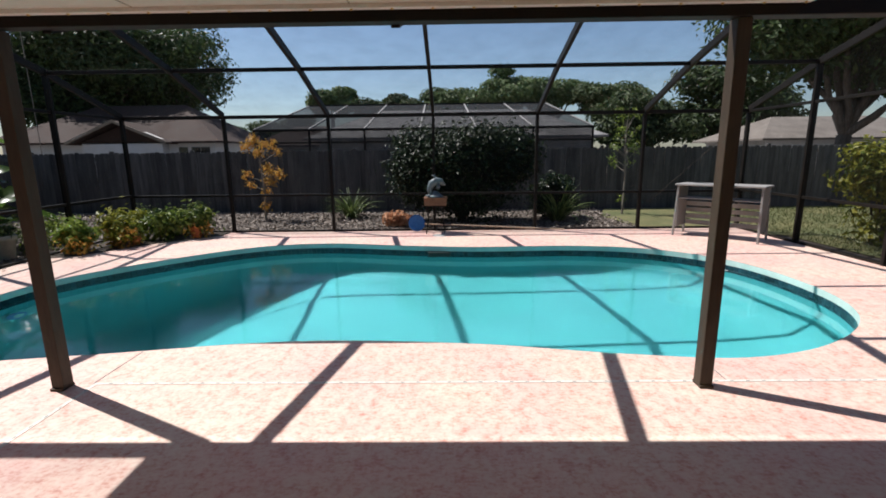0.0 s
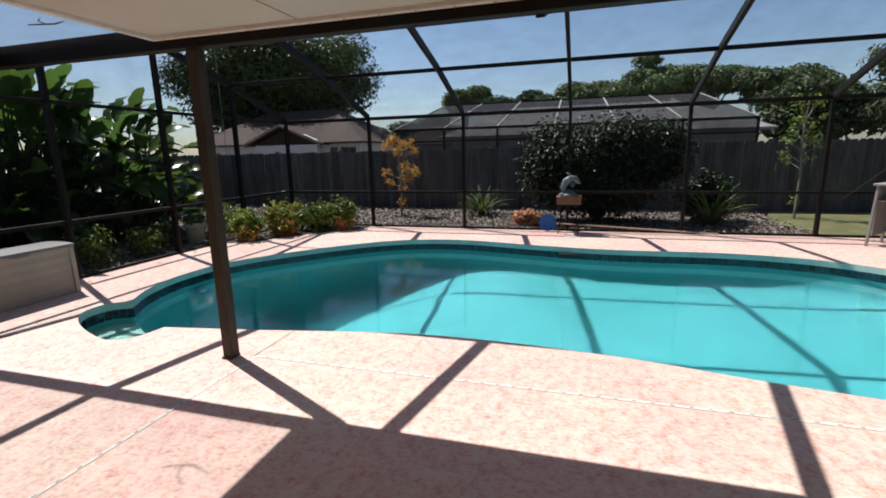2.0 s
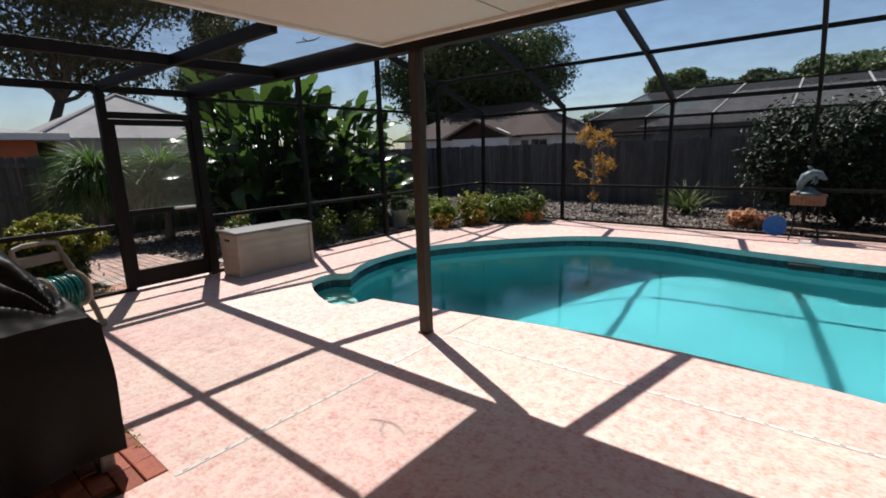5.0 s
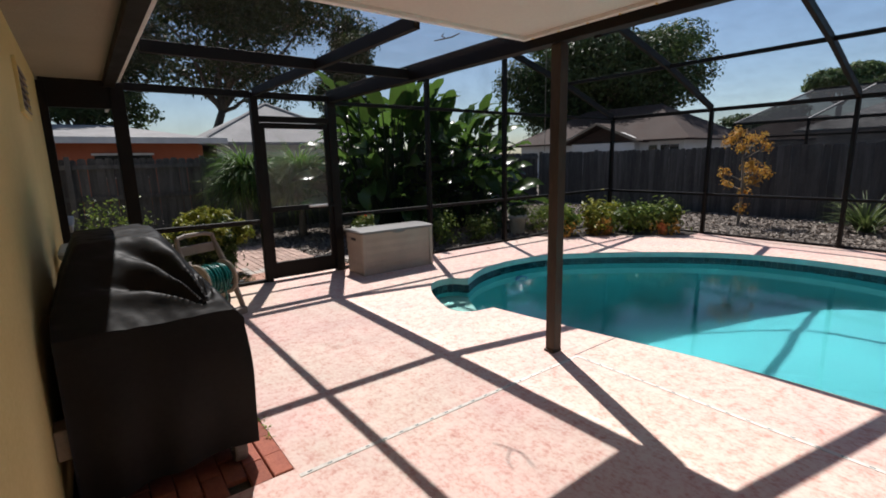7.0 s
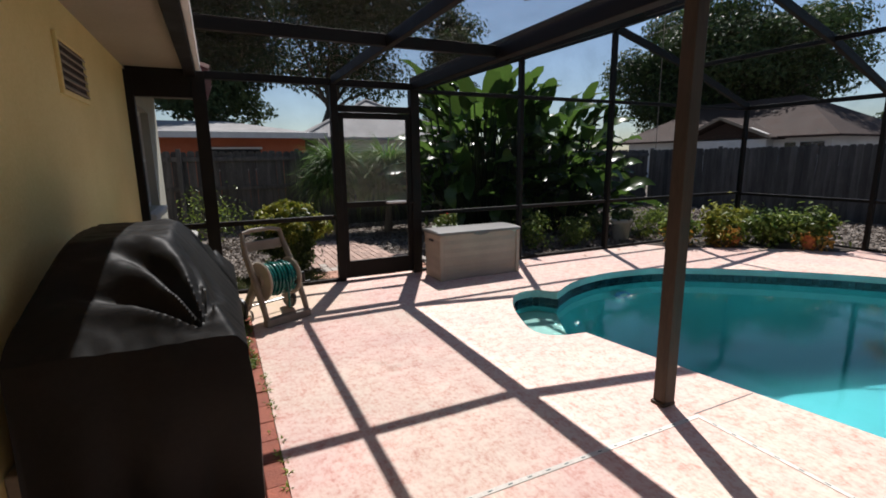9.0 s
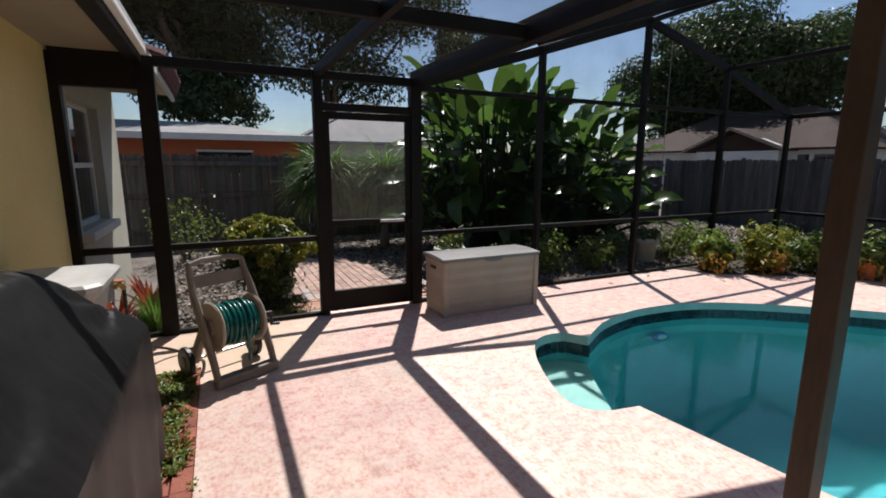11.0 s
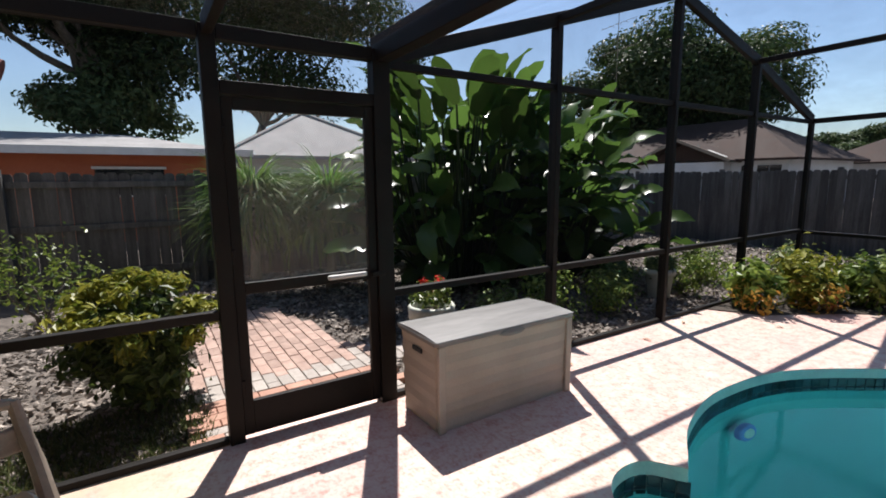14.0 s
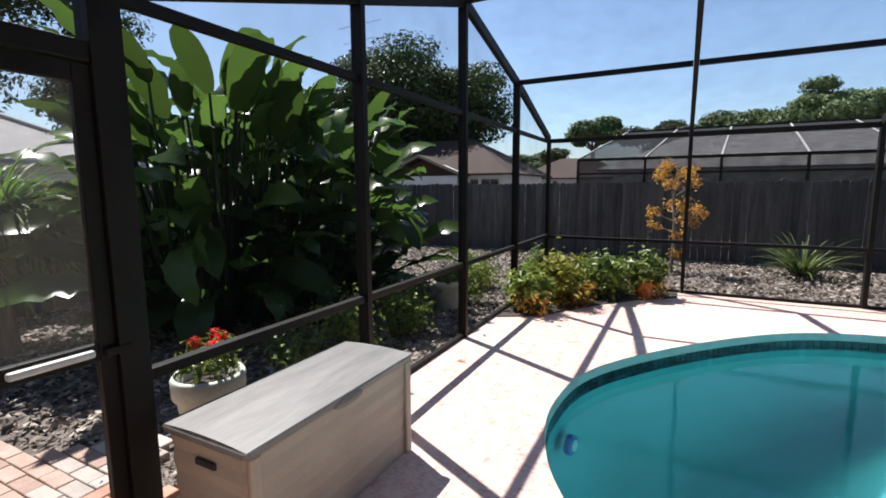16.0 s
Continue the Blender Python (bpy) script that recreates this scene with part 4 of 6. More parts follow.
# ---- screen door ----
door = thing("door_1", "closed dark bronze screen door with kick plate", "door", kind="structure")
dx = XL + 0.005
for y in (2.275, 3.13):
    boxpart("stile", (dx - 0.02, y - 0.03, 0.03), (dx + 0.02, y + 0.03, 2.055), BRONZE, door, 0.004)
for z0, z1 in ((1.985, 2.055), (0.915, 0.985), (0.03, 0.245)):
    boxpart("door_rail", (dx - 0.018, 2.305, z0), (dx + 0.018, 3.10, z1), BRONZE, door, 0.004)
for z0, z1 in ((0.985, 1.985), (0.245, 0.915)):
    quad("screen_panel", [(dx, 2.305, z0), (dx, 3.10, z0), (dx, 3.10, z1), (dx, 2.305, z1)], SCREEN_DOOR if z0 > 0.9 else SCREEN, door)
bm = bmesh.new()
box(bm, (dx + 0.03, 2.80, 0.945), (dx + 0.06, 3.07, 0.975), 0.01)
box(bm, (dx + 0.015, 2.83, 0.95), (dx + 0.035, 2.85, 0.97))
box(bm, (dx + 0.015, 3.03, 0.95), (dx + 0.035, 3.05, 0.97))
part("handle", bm, WHITEP, door, "white pull handle")
boxpart("latch", (dx + 0.02, 3.11, 0.93), (dx + 0.05, 3.21, 0.965), BRONZE, door, 0.006)
for z in (0.3, 1.1, 1.8):
    boxpart("hinge", (dx + 0.018, 2.225, z), (dx + 0.032, 2.265, z + 0.09), BRONZE, door, 0.004)

# ---- wall vent and utility sink by the house ----
vent = thing("wall_vent", "square louvred gable vent on the stucco wall", "vent", kind="structure")
vx0, vx1, vz0, vz1 = -4.55, -3.90, 1.88, 2.21
boxpart("backing", (vx0 + 0.02, YH, vz0 + 0.02), (vx1 - 0.02, YH + 0.006, vz1 - 0.02), SOIL, vent)
for lo, hi in (((vx0, vz0), (vx0 + 0.03, vz1)), ((vx1 - 0.03, vz0), (vx1, vz1)), ((vx0 + 0.03, vz0), (vx1 - 0.03, vz0 + 0.03)), ((vx0 + 0.03, vz1 - 0.03), (vx1 - 0.03, vz1))):
    boxpart("frame", (lo[0], YH, lo[1]), (hi[0], YH + 0.02, hi[1]), STUCCO, vent, 0.003)
for i in range(6):
    z = vz0 + 0.05 + i * 0.046
    boxpart("slat", (vx0 + 0.035, -0.004, -0.012), (vx1 - 0.035, 0.004, 0.012), TAUPE, vent, 0, "", pose(0, YH + 0.014, z, 35, 0, 0))


def utility_sink():
    t = thing("utility_sink", "white plastic outdoor utility sink on legs", "sink", (-4.62, 0.44, 0))
    bm = bmesh.new()
    prof = ((0.20, 0.16, 0.58), (0.27, 0.21, 0.84), (0.31, 0.26, 0.90), (0.315, 0.265, 0.93), (0.30, 0.25, 0.945))
    rows = []
    for l, w, z in prof:
        c = 0.06
        pts = [(-l, -w + c), (-l + c, -w), (l - c, -w), (l, -w + c), (l, w - c), (l - c, w), (-l + c, w), (-l, w - c)]
        rows.append([bm.verts.new((x, y, z)) for x, y in pts])
    for a, b in zip(rows, rows[1:]):
        for k in range(8):
            bm.faces.new((a[k], a[(k + 1) % 8], b[(k + 1) % 8], b[k]))
    bm.faces.new(rows[0][::-1])
    bm.faces.new(rows[-1])
    part("basin", bm, WHITEP, t)
    for x in (-0.19, 0.19):
        for y in (-0.15, 0.15):
            boxpart("leg", (x - 0.02, y - 0.02, -0.02), (x + 0.02, y + 0.02, 0.60), WHITEP, t, 0.006)
    bm = bmesh.new()
    tube(bm, [(-0.27, 0.22, 0.80), (-0.33, 0.24, 0.80), (-0.36, 0.25, 0.77)], [0.016, 0.014, 0.018], 8)
    tap = part("tap", bm, BRASS, t, "brass hose tap")
    bm = bmesh.new()
    lathe(bm, [(0.008, 0.0), (0.03, 0.002), (0.03, 0.012), (0.008, 0.014)], 10, (-0.31, 0.235, 0.82))
    part("valve_wheel", bm, TERRA, tap)


utility_sink()
bm = bmesh.new()
feed = smooth_line([(-4.98, 0.69), (-5.25, 0.66), (-5.60, 0.72), (-5.72, 0.90), (-5.55, 1.10), (-5.30, 1.16)], 6)
heights = [0.76, 0.42, 0.14, 0.02, 0.10, 0.34]
hp = []
for i, p in enumerate(feed):
    u = i / 6
    k = min(int(u), 4)
    hp.append((p.x, p.y, heights[k] * (1 - (u - k)) + heights[k + 1] * (u - k)))
tube(bm, hp, 0.012, 6)
feed_hose = part("supply_hose", bm, DARKPLASTIC, smooth=True)
tagged(feed_hose, "dark rubber hose from the tap to the reel", "hose")

# ---- planter bed by the wall, edged with red brick ----
bed = boxpart("planter_soil", (-5.37, 0.15, -0.085), (-2.24, 1.06, -0.03), SOIL)
tagged(bed, "dark soil of a narrow planter bed", "soil", kind="structure")


def rosettes(name, label, n, seed, mat, lo, hi, size):
    rnd = random.Random(seed)
    bm = bmesh.new()
    for _ in range(n):
        x, y = rnd.uniform(lo[0], hi[0]), rnd.uniform(lo[1], hi[1])
        h0 = rnd.uniform(0, 6)
        for k in range(8):
            strap(bm, (x, y, -0.03 + rnd.uniform(0, 0.02)), h0 + k * 0.79, size * rnd.uniform(0.7, 1.2), size * 0.42, rnd.uniform(0.8, 1.7), rnd.uniform(0.5, 1.3), 3)
    ob = part(name, bm, mat)
    return tagged(ob, label, "ground cover", kind="stuff")


rosettes("ground_cover", "low green succulent ground cover in the planter", 520, 11, L_SHRUB, (-5.32, 0.25), (-3.98, 1.02), 0.075)
rosettes("ground_cover", "dark red succulent rosettes in the planter", 260, 12, L_RED, (-5.32, 0.25), (-3.98, 1.02), 0.07)
rosettes("ground_cover", "small weeds along the brick edge", 26, 13, L_SHRUB, (-4.0, 1.03), (-2.6, 1.08), 0.05)


# ---- trees and shrubs ----
def branchy(bm, base, tips, r0, seed, sag=0.0):
    """Limbs from a fork to each tip, with small kinks."""
    rnd = random.Random(seed)
    for tip in tips:
        b, e = Vector(base), Vector(tip)
        pts, rad = [], []
        for i in range(6):
            u = i / 5
            j = Vector((rnd.uniform(-1, 1), rnd.uniform(-1, 1), rnd.uniform(-0.5, 0.8))) * (e - b).length * 0.06 * (1 if 0 < i < 5 else 0)
            pts.append(b.lerp(e, u) + j)
            rad.append(r0 * (1 - 0.82 * u))
        tube(bm, pts, rad, 6, cap=False)


def tree(name, label, base, centre, radii, n, leaf, mat, seed, trunk=0.28, clumps=16, bark=None, shell=0.45, spread=0.62):
    t = thing(name, label, "tree", base)
    rnd = random.Random(seed)
    c = Vector(centre) - Vector(base)
    blobs = []
    for i in range(clumps):
        d = Vector((rnd.gauss(0, 1), rnd.gauss(0, 1), rnd.gauss(0, 1) * 0.9)).normalized() * rnd.uniform(0.35, 0.85)
        p = c + Vector((d.x * radii[0], d.y * radii[1], d.z * radii[2]))
        s = rnd.uniform(0.32, 0.55) * spread / 0.62
        blobs.append((tuple(p), (radii[0] * s, radii[1] * s, radii[2] * s * 0.8)))
    bm = bmesh.new()
    fork = Vector((c.x * 0.35, c.y * 0.35, max(c.z - radii[2] * 0.95, c.z * 0.3)))
    tube(bm, [(0, 0, -0.15), (fork.x * 0.3, fork.y * 0.3, fork.z * 0.35), tuple(fork)], [trunk * 1.35, trunk, trunk * 0.8], 10)
    branchy(bm, fork, [b[0] for b in blobs[:12]], trunk * 0.55, seed)
    part("trunk", bm, bark or BARK, t, smooth=True)
    link("crown", cloud(blobs, int(n * 1.15), seed, leaf, shell * 0.7, 0.45, 0.16), mat, t)
    return t


tree("oak_tree", "broad dense oak behind the neighbouring house", (-26.5, 39, -0.08), (-26.3, 38.6, 8.0), (9.6, 7.0, 6.6), 64000, 0.42, L_TREE, 21, 0.5, 58, None, 0.42, 0.46)
tree("oak_tree", "spreading oak with low dark foliage beyond the side fence", (-31.0, 1.0, -0.08), (-29.5, 0.4, 11.2), (5.0, 6.0, 6.0), 46000, 0.34, L_TREE, 23, 0.4, 44, None, 0.45, 0.46)
tree("oak_tree", "open oak with visible limbs beyond the side fence", (-38.5, 7.4, -0.08), (-38.0, 12.8, 12.4), (6.0, 10.0, 7.4), 27000, 0.36, L_TREE, 24, 0.32, 46, None, 0.5, 0.40)
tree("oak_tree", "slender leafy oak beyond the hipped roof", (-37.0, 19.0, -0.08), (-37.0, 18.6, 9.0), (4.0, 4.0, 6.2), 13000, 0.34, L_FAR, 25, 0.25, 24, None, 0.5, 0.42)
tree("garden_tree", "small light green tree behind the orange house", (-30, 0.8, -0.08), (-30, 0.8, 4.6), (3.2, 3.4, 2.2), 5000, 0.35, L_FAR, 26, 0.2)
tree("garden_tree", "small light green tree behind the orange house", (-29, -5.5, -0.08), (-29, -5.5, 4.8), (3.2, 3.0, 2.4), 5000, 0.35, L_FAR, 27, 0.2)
tree("oak_tree", "large oak beyond the lawn fence", (20.5, 25, -0.08), (20.5, 25, 7.4), (6.2, 5.2, 5.4), 24000, 0.40, L_TREE, 28, 0.4)
tree("oak_tree", "large oak beyond the lawn fence", (24, 16.5, -0.08), (24, 16.5, 7.6), (5.4, 5.6, 5.6), 22000, 0.40, L_TREE, 29, 0.4)
tree("oak_tree", "rounded tree beyond the back fence", (23, 42, -0.08), (23, 42, 5.2), (5.2, 5, 3.6), 7000, 0.55, L_TREE, 30, 0.35)
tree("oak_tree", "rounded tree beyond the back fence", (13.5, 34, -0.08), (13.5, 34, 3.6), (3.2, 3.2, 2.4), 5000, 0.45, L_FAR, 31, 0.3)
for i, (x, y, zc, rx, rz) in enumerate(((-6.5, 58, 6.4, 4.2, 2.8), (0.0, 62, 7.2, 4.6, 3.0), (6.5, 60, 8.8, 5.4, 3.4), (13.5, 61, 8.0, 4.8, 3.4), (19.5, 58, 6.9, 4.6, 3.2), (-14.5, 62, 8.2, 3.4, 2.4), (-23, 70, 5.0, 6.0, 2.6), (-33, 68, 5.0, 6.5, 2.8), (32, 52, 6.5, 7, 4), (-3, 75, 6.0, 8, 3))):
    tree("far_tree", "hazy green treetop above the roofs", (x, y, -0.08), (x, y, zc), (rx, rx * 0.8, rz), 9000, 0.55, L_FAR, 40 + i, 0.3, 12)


def hedge_bush(name, label, centre, radii, n, leaf, mat, seed, category="shrub", stems=5, clumps=14, group="", ragged=0.4):
    t = thing(name, label, category, (centre[0], centre[1], -0.07), group=group)
    rnd = random.Random(seed)
    blobs = [((0, 0, centre[2] * 0.55), (radii[0] * 0.72, radii[1] * 0.72, centre[2] * 0.55)), ((0, 0, centre[2] + 0.07), (radii[0] * 0.75, radii[1] * 0.75, radii[2] * 0.85))]
    for i in range(clumps):
        a, h = rnd.uniform(0, 2 * math.pi), rnd.uniform(-0.7, 0.75)
        q = math.sqrt(1 - h * h) * rnd.uniform(0.5, 0.68)
        p = (math.cos(a) * q * radii[0], math.sin(a) * q * radii[1], centre[2] + 0.07 + h * radii[2] * 0.66)
        s = rnd.uniform(0.28, 0.42)
        blobs.append((p, (radii[0] * s, radii[1] * s, radii[2] * s)))
    bm = bmesh.new()
    branchy(bm, (0, 0, -0.05), [b[0] for b in blobs[2:2 + stems]], max(0.012, radii[2] * 0.035), seed)
    part("stems", bm, BARK, t)
    link("foliage", cloud(blobs, n, seed, leaf, 0.3, 0.5, ragged), mat, t)
    return t


hedge_bush("hedge_bush", "large clipped dark glossy hedge behind the screen", (0.68, 11.75, 1.25), (1.98, 1.15, 1.38), 26000, 0.11, L_HEDGE, 51, "hedge", 8, 30)
lime = hedge_bush("lime_shrub", "rounded shrub with yellow-green tips over dark leaves", (-7.26, 1.74, 0.44), (0.48, 0.50, 0.46), 4200, 0.085, L_DARK, 52, clumps=18)
rnd = random.Random(520)
tips = []
for i in range(46):
    a, h = rnd.uniform(0, 6.283), rnd.uniform(0.15, 1.0)
    q = math.sqrt(1 - h * h) * 0.51
    tips.append(((math.cos(a) * q, math.sin(a) * q, 0.50 + h * 0.47), (0.10, 0.10, 0.08)))
link("new_growth", cloud(tips, 3900, 521, 0.075, 0.5, 0.42, 0.5), L_LIME, lime, "yellow-green leaves over the upper half")
hedge_bush("shrub", "sparse pale green shrub near the side fence", (-10.3, 0.75, 0.60), (0.72, 0.66, 0.62), 620, 0.07, L_SHRUB, 53)
hedge_bush("shrub", "yellow-green leafy shrub outside the enclosure", (7.75, 8.1, 1.12), (0.95, 0.9, 0.85), 4200, 0.13, L_LIME, 54, clumps=20)
hedge_bush("shrub", "dark green shrub beside the bed of bark", (3.0, 12.2, 0.55), (0.75, 0.6, 0.65), 2600, 0.12, L_HEDGE, 55)
hedge_bush("shrub", "dry orange-brown fallen foliage by the hedge", (-0.85, 11.0, 0.12), (0.42, 0.3, 0.2), 700, 0.13, L_DRY, 56)
for i, (x, y, r, h) in enumerate(((-7.05, 4.9, 0.34, 0.30), (-7.15, 5.75, 0.42, 0.34), (-7.0, 6.5, 0.38, 0.28), (-7.45, 7.25, 0.40, 0.30), (-6.95, 8.2, 0.42, 0.32), (-7.2, 9.2, 0.42, 0.32), (-6.6, 10.6, 0.45, 0.3), (-5.6, 10.9, 0.4, 0.26))):
    hedge_bush("border_plant", "low grey-green border plant outside the screen", (x, y, h * 0.8), (r, r, h), 1100, 0.06, L_SHRUB if i % 3 else L_STRAP, 60 + i, "plant", 4, 8, "border plants", 0.9)

# shrubs in the inner corner of the deck
corner_soil = sheet_with_hole("corner_bed", [(-6.22, 7.45), (-5.75, 7.72), (-5.25, 8.55), (-4.75, 9.15), (-4.25, 9.55), (-4.25, 9.90), (-6.22, 9.90)], None, 0.012, SOIL, thick=0.03)
tagged(corner_soil, "dark soil bed in the corner of the deck", "soil", kind="structure")
for i, (x, y, r, h) in enumerate(((-5.98, 7.95, 0.34, 0.30), (-5.60, 8.50, 0.38, 0.32), (-5.20, 9.05, 0.36, 0.30), (-4.72, 9.48, 0.40, 0.36), (-5.85, 9.1, 0.42, 0.34), (-5.3, 9.65, 0.36, 0.30))):
    hedge_bush("corner_shrub", "bright green leafy shrub in the corner bed", (x, y, h * 0.92 + 0.05), (r, r, h), 900, 0.11, L_LIME if i % 3 == 1 else L_SHRUB, 80 + i, "shrub", 5, 12, "corner shrubs", 1.0)
    if i in (0, 1, 3):
        hedge_bush("orange_leaf_plant", "orange-tinted foliage among the corner shrubs", (x + 0.12, y - 0.12, 0.22), (0.36, 0.34, 0.24), 170, 0.075, L_ORANGE, 90 + i, "plant", 3, 5)


def pot(bm, r, h):
    lathe(bm, [(r * 0.66, 0), (r * 0.72, h * 0.05), (r * 0.93, h * 0.78), (r * 1.06, h * 0.80), (r * 1.08, h * 0.97), (r * 1.0, h), (r * 0.9, h * 0.96), (r * 0.85, h * 0.86)], 24)


def potted(name, label, at, r, h, mat, plant, n, leaf, flowers=0, seed=1, spread=1.15, tall=0.7):
    t = thing(name, label, "potted plant", at)
    bm = bmesh.new()
    pot(bm, r, h)
    part("pot", bm, mat, t, smooth=True)
    bm = bmesh.new()
    lathe(bm, [(r * 0.8, h * 0.80), (r * 0.86, h * 0.88)], 20)
    part("soil", bm, SOIL, t)
    blobs = [((0, 0, h + r * tall * 0.5), (r * spread, r * spread, r * tall))]
    rnd = random.Random(seed)
    for i in range(6):
        a = rnd.uniform(0, 6.28)
        blobs.append(((math.cos(a) * r * 0.7, math.sin(a) * r * 0.7, h + rnd.uniform(0.0, r * tall)), (r * 0.45, r * 0.45, r * 0.4)))
    link("foliage", cloud(blobs, n, seed, leaf, 0.5), plant, t)
    if flowers:
        for i in range(flowers):
            a, q = rnd.uniform(0, 6.28), rnd.uniform(0.1, 1.0) * r * spread
            head = ((math.cos(a) * q, math.sin(a) * q, h + r * tall * rnd.uniform(1.0, 1.75)), (0.042, 0.042, 0.034))
            link("flower", cloud([head], 60, seed + i, 0.03, 0.5), L_FLOWER, t, "bright red flower head")
    return t


potted("geranium_pot", "pale round pot of red geraniums beside the deck box", (-6.62, 3.82, -0.075), 0.185, 0.62, POTGREY, L_SHRUB, 420, 0.055, 4, 101, 0.95, 0.8)
potted("potted_plant", "grey pot with small leafy plant outside the screen", (-7.05, 7.75, -0.075), 0.19, 0.42, POTGREY, L_STRAP, 500, 0.08, 0, 102)
potted("potted_plant", "terracotta pot with bright green bush in the corner", (-4.66, 9.34, 0.012), 0.12, 0.24, TERRA, L_SHRUB, 800, 0.09, 0, 103, 1.6, 1.5)
potted("potted_plant", "terracotta pot half hidden by foliage", (-5.42, 8.62, 0.012), 0.10, 0.18, TERRA, L_SHRUB, 500, 0.08, 0, 104, 1.6, 1.3)
potted("potted_plant", "dark pot with faded flowers outside the screen", (7.0, 6.4, -0.05), 0.28, 0.42, DARKPLASTIC, L_RED, 600, 0.08, 0, 105, 1.2, 0.7)


def bird_of_paradise(at, n, seed, radius, top):
    t = thing("bird_of_paradise", "tall dark clump of giant bird of paradise leaves", "plant", at)
    rnd = random.Random(seed)
    blades = []
    for k in range(5):
        bm = bmesh.new()
        L, W = rnd.uniform(0.75, 1.05), rnd.uniform(0.25, 0.34)
        bend = rnd.uniform(0.5, 1.3)
        prev = None
        segs = 9
        for i in range(segs + 1):
            u = i / segs
            w = W * 0.5 * (math.sin(math.pi * min(1, (u * 0.93 + 0.05))) ** 0.6) * (1.0 if u < 0.97 else 0.3)
            a = bend * u * u
            px, pz = L * u * math.cos(a * 0.6), -L * u * math.sin(a * 0.6) * 0.7
            tear = 0.03 * math.sin(i * 2.7 + k)
            row = [bm.verts.new((px, -w, pz + w * 0.30 + tear)), bm.verts.new((px, 0, pz)), bm.verts.new((px, w, pz + w * 0.30 - tear))]
            if prev:
                bm.faces.new((prev[0], row[0], row[1], prev[1]))
                bm.faces.new((prev[1], row[1], row[2], prev[2]))
            prev = row
        me = bpy.data.meshes.new("leaf")
        bm.to_mesh(me)
        bm.free()
        me.materials.append(L_BOP)
        for p in me.polygons:
            p.use_smooth = True
        blades.append(me)
    stalks = bmesh.new()
    for i in range(n):
        a = rnd.uniform(0, 2 * math.pi)
        q = radius * math.sqrt(rnd.random()) * 0.75
        foot = Vector((math.cos(a) * q, math.sin(a) * q * 1.2, 0))
        u = rnd.random()
        z = 0.35 + (top - 1.35) * u ** 0.9
        lean = Vector((math.cos(a + rnd.uniform(-0.6, 0.6)), math.sin(a + rnd.uniform(-0.6, 0.6)), 0)) * rnd.uniform(0.15, 0.85) * (1.35 - 0.75 * u)
        tip = foot + lean + Vector((0, 0, z))
        tube(stalks, [tuple(foot), tuple(foot.lerp(tip, 0.5) + Vector((0, 0, 0.08))), tuple(tip)], [0.028, 0.022, 0.014], 5, cap=False)
        head = math.atan2(lean.y, lean.x) + rnd.uniform(-0.7, 0.7)
        lift = rnd.uniform(-0.5, 0.7) if u < 0.45 else rnd.uniform(0.1, 1.1) if u < 0.8 else rnd.uniform(0.75, 1.4)
        ob = new("leaf", blades[i % 5])
        ob.parent = t
        ob.matrix_basis = Matrix.Translation(tip) @ Matrix.Rotation(head, 4, "Z") @ Matrix.Rotation(-lift, 4, "Y") @ Matrix.Rotation(rnd.uniform(-0.9, 0.9), 4, "X") @ Matrix.Scale(rnd.uniform(0.75, 1.15), 4)
    part("stalks", stalks, L_HEDGE, t)
    return t


bird_of_paradise((-9.4, 6.15, -0.07), 225, 201, 0.95, 3.75)
bird_of_paradise((-9.3, 7.65, -0.07), 205, 202, 1.0, 3.45)


def head_palm(at, h, seed, label):
    t = thing("strappy_palm", label, "palm", at)
    bm = bmesh.new()
    tube(bm, [(0, 0, -0.05), (0.03, 0, h * 0.3), (0.0, 0.03, h)], [0.11, 0.07, 0.05], 10)
    part("trunk", bm, GREYBARK, t, smooth=True)
    for k, (dy, dz, n) in enumerate(((0.0, 0.0, 620), (0.22, -0.28, 320), (-0.20, -0.40, 320))):
        straps("fronds", n, seed + 40 * k, L_FERN if k == 0 else L_STRAP, t, (0.0, 0.03 + dy, h + dz), 0.98, 0.038, (-0.2, 1.5), (0.9, 2.6), 0.14)
    return t


head_palm((-10.55, 3.15, -0.07), 1.40, 211, "small ponytail palm with drooping strap leaves")
head_palm((-10.25, 4.19, -0.07), 1.35, 212, "small ponytail palm with drooping strap leaves")
for x, y, s in ((-2.25, 12.6, 213), (3.0, 11.6, 214)):
    t = thing("strap_leaf_clump", "clump of green strap leaves in the bark bed", "plant", (x, y, -0.07))
    straps("leaves", 110, s, L_STRAP, t, (0, 0, 0), 1.05, 0.05, (0.7, 1.5), (0.7, 1.7), 0.16)


def thin_tree(name, label, at, height, mat, bark, seed, n, leaf, width):
    t = thing(name, label, "tree", at)
    rnd = random.Random(seed)
    bm = bmesh.new()
    tube(bm, [(0, 0, -0.1), (0.03, 0.02, height * 0.35), (-0.02, 0.0, height * 0.7), (0.02, 0, height)], [0.035, 0.028, 0.018, 0.006], 6)
    blobs = []
    for i in range(22):
        u = rnd.uniform(0.12 if i < 4 else 0.45, 1.0)
        a = rnd.uniform(0, 6.28)
        w = width * rnd.uniform(0.3, 1.0) * (0.4 if u < 0.4 else 1)
        p = (math.cos(a) * w, math.sin(a) * w, u * height)
        blobs.append((p, (0.17, 0.17, 0.15)))
        tube(bm, [(0, 0, u * height * 0.85), p], [0.010, 0.004], 5, cap=False)
    part("trunk", bm, bark, t)
    link("crown", cloud(blobs, n, seed, leaf, 0.5), mat, t)


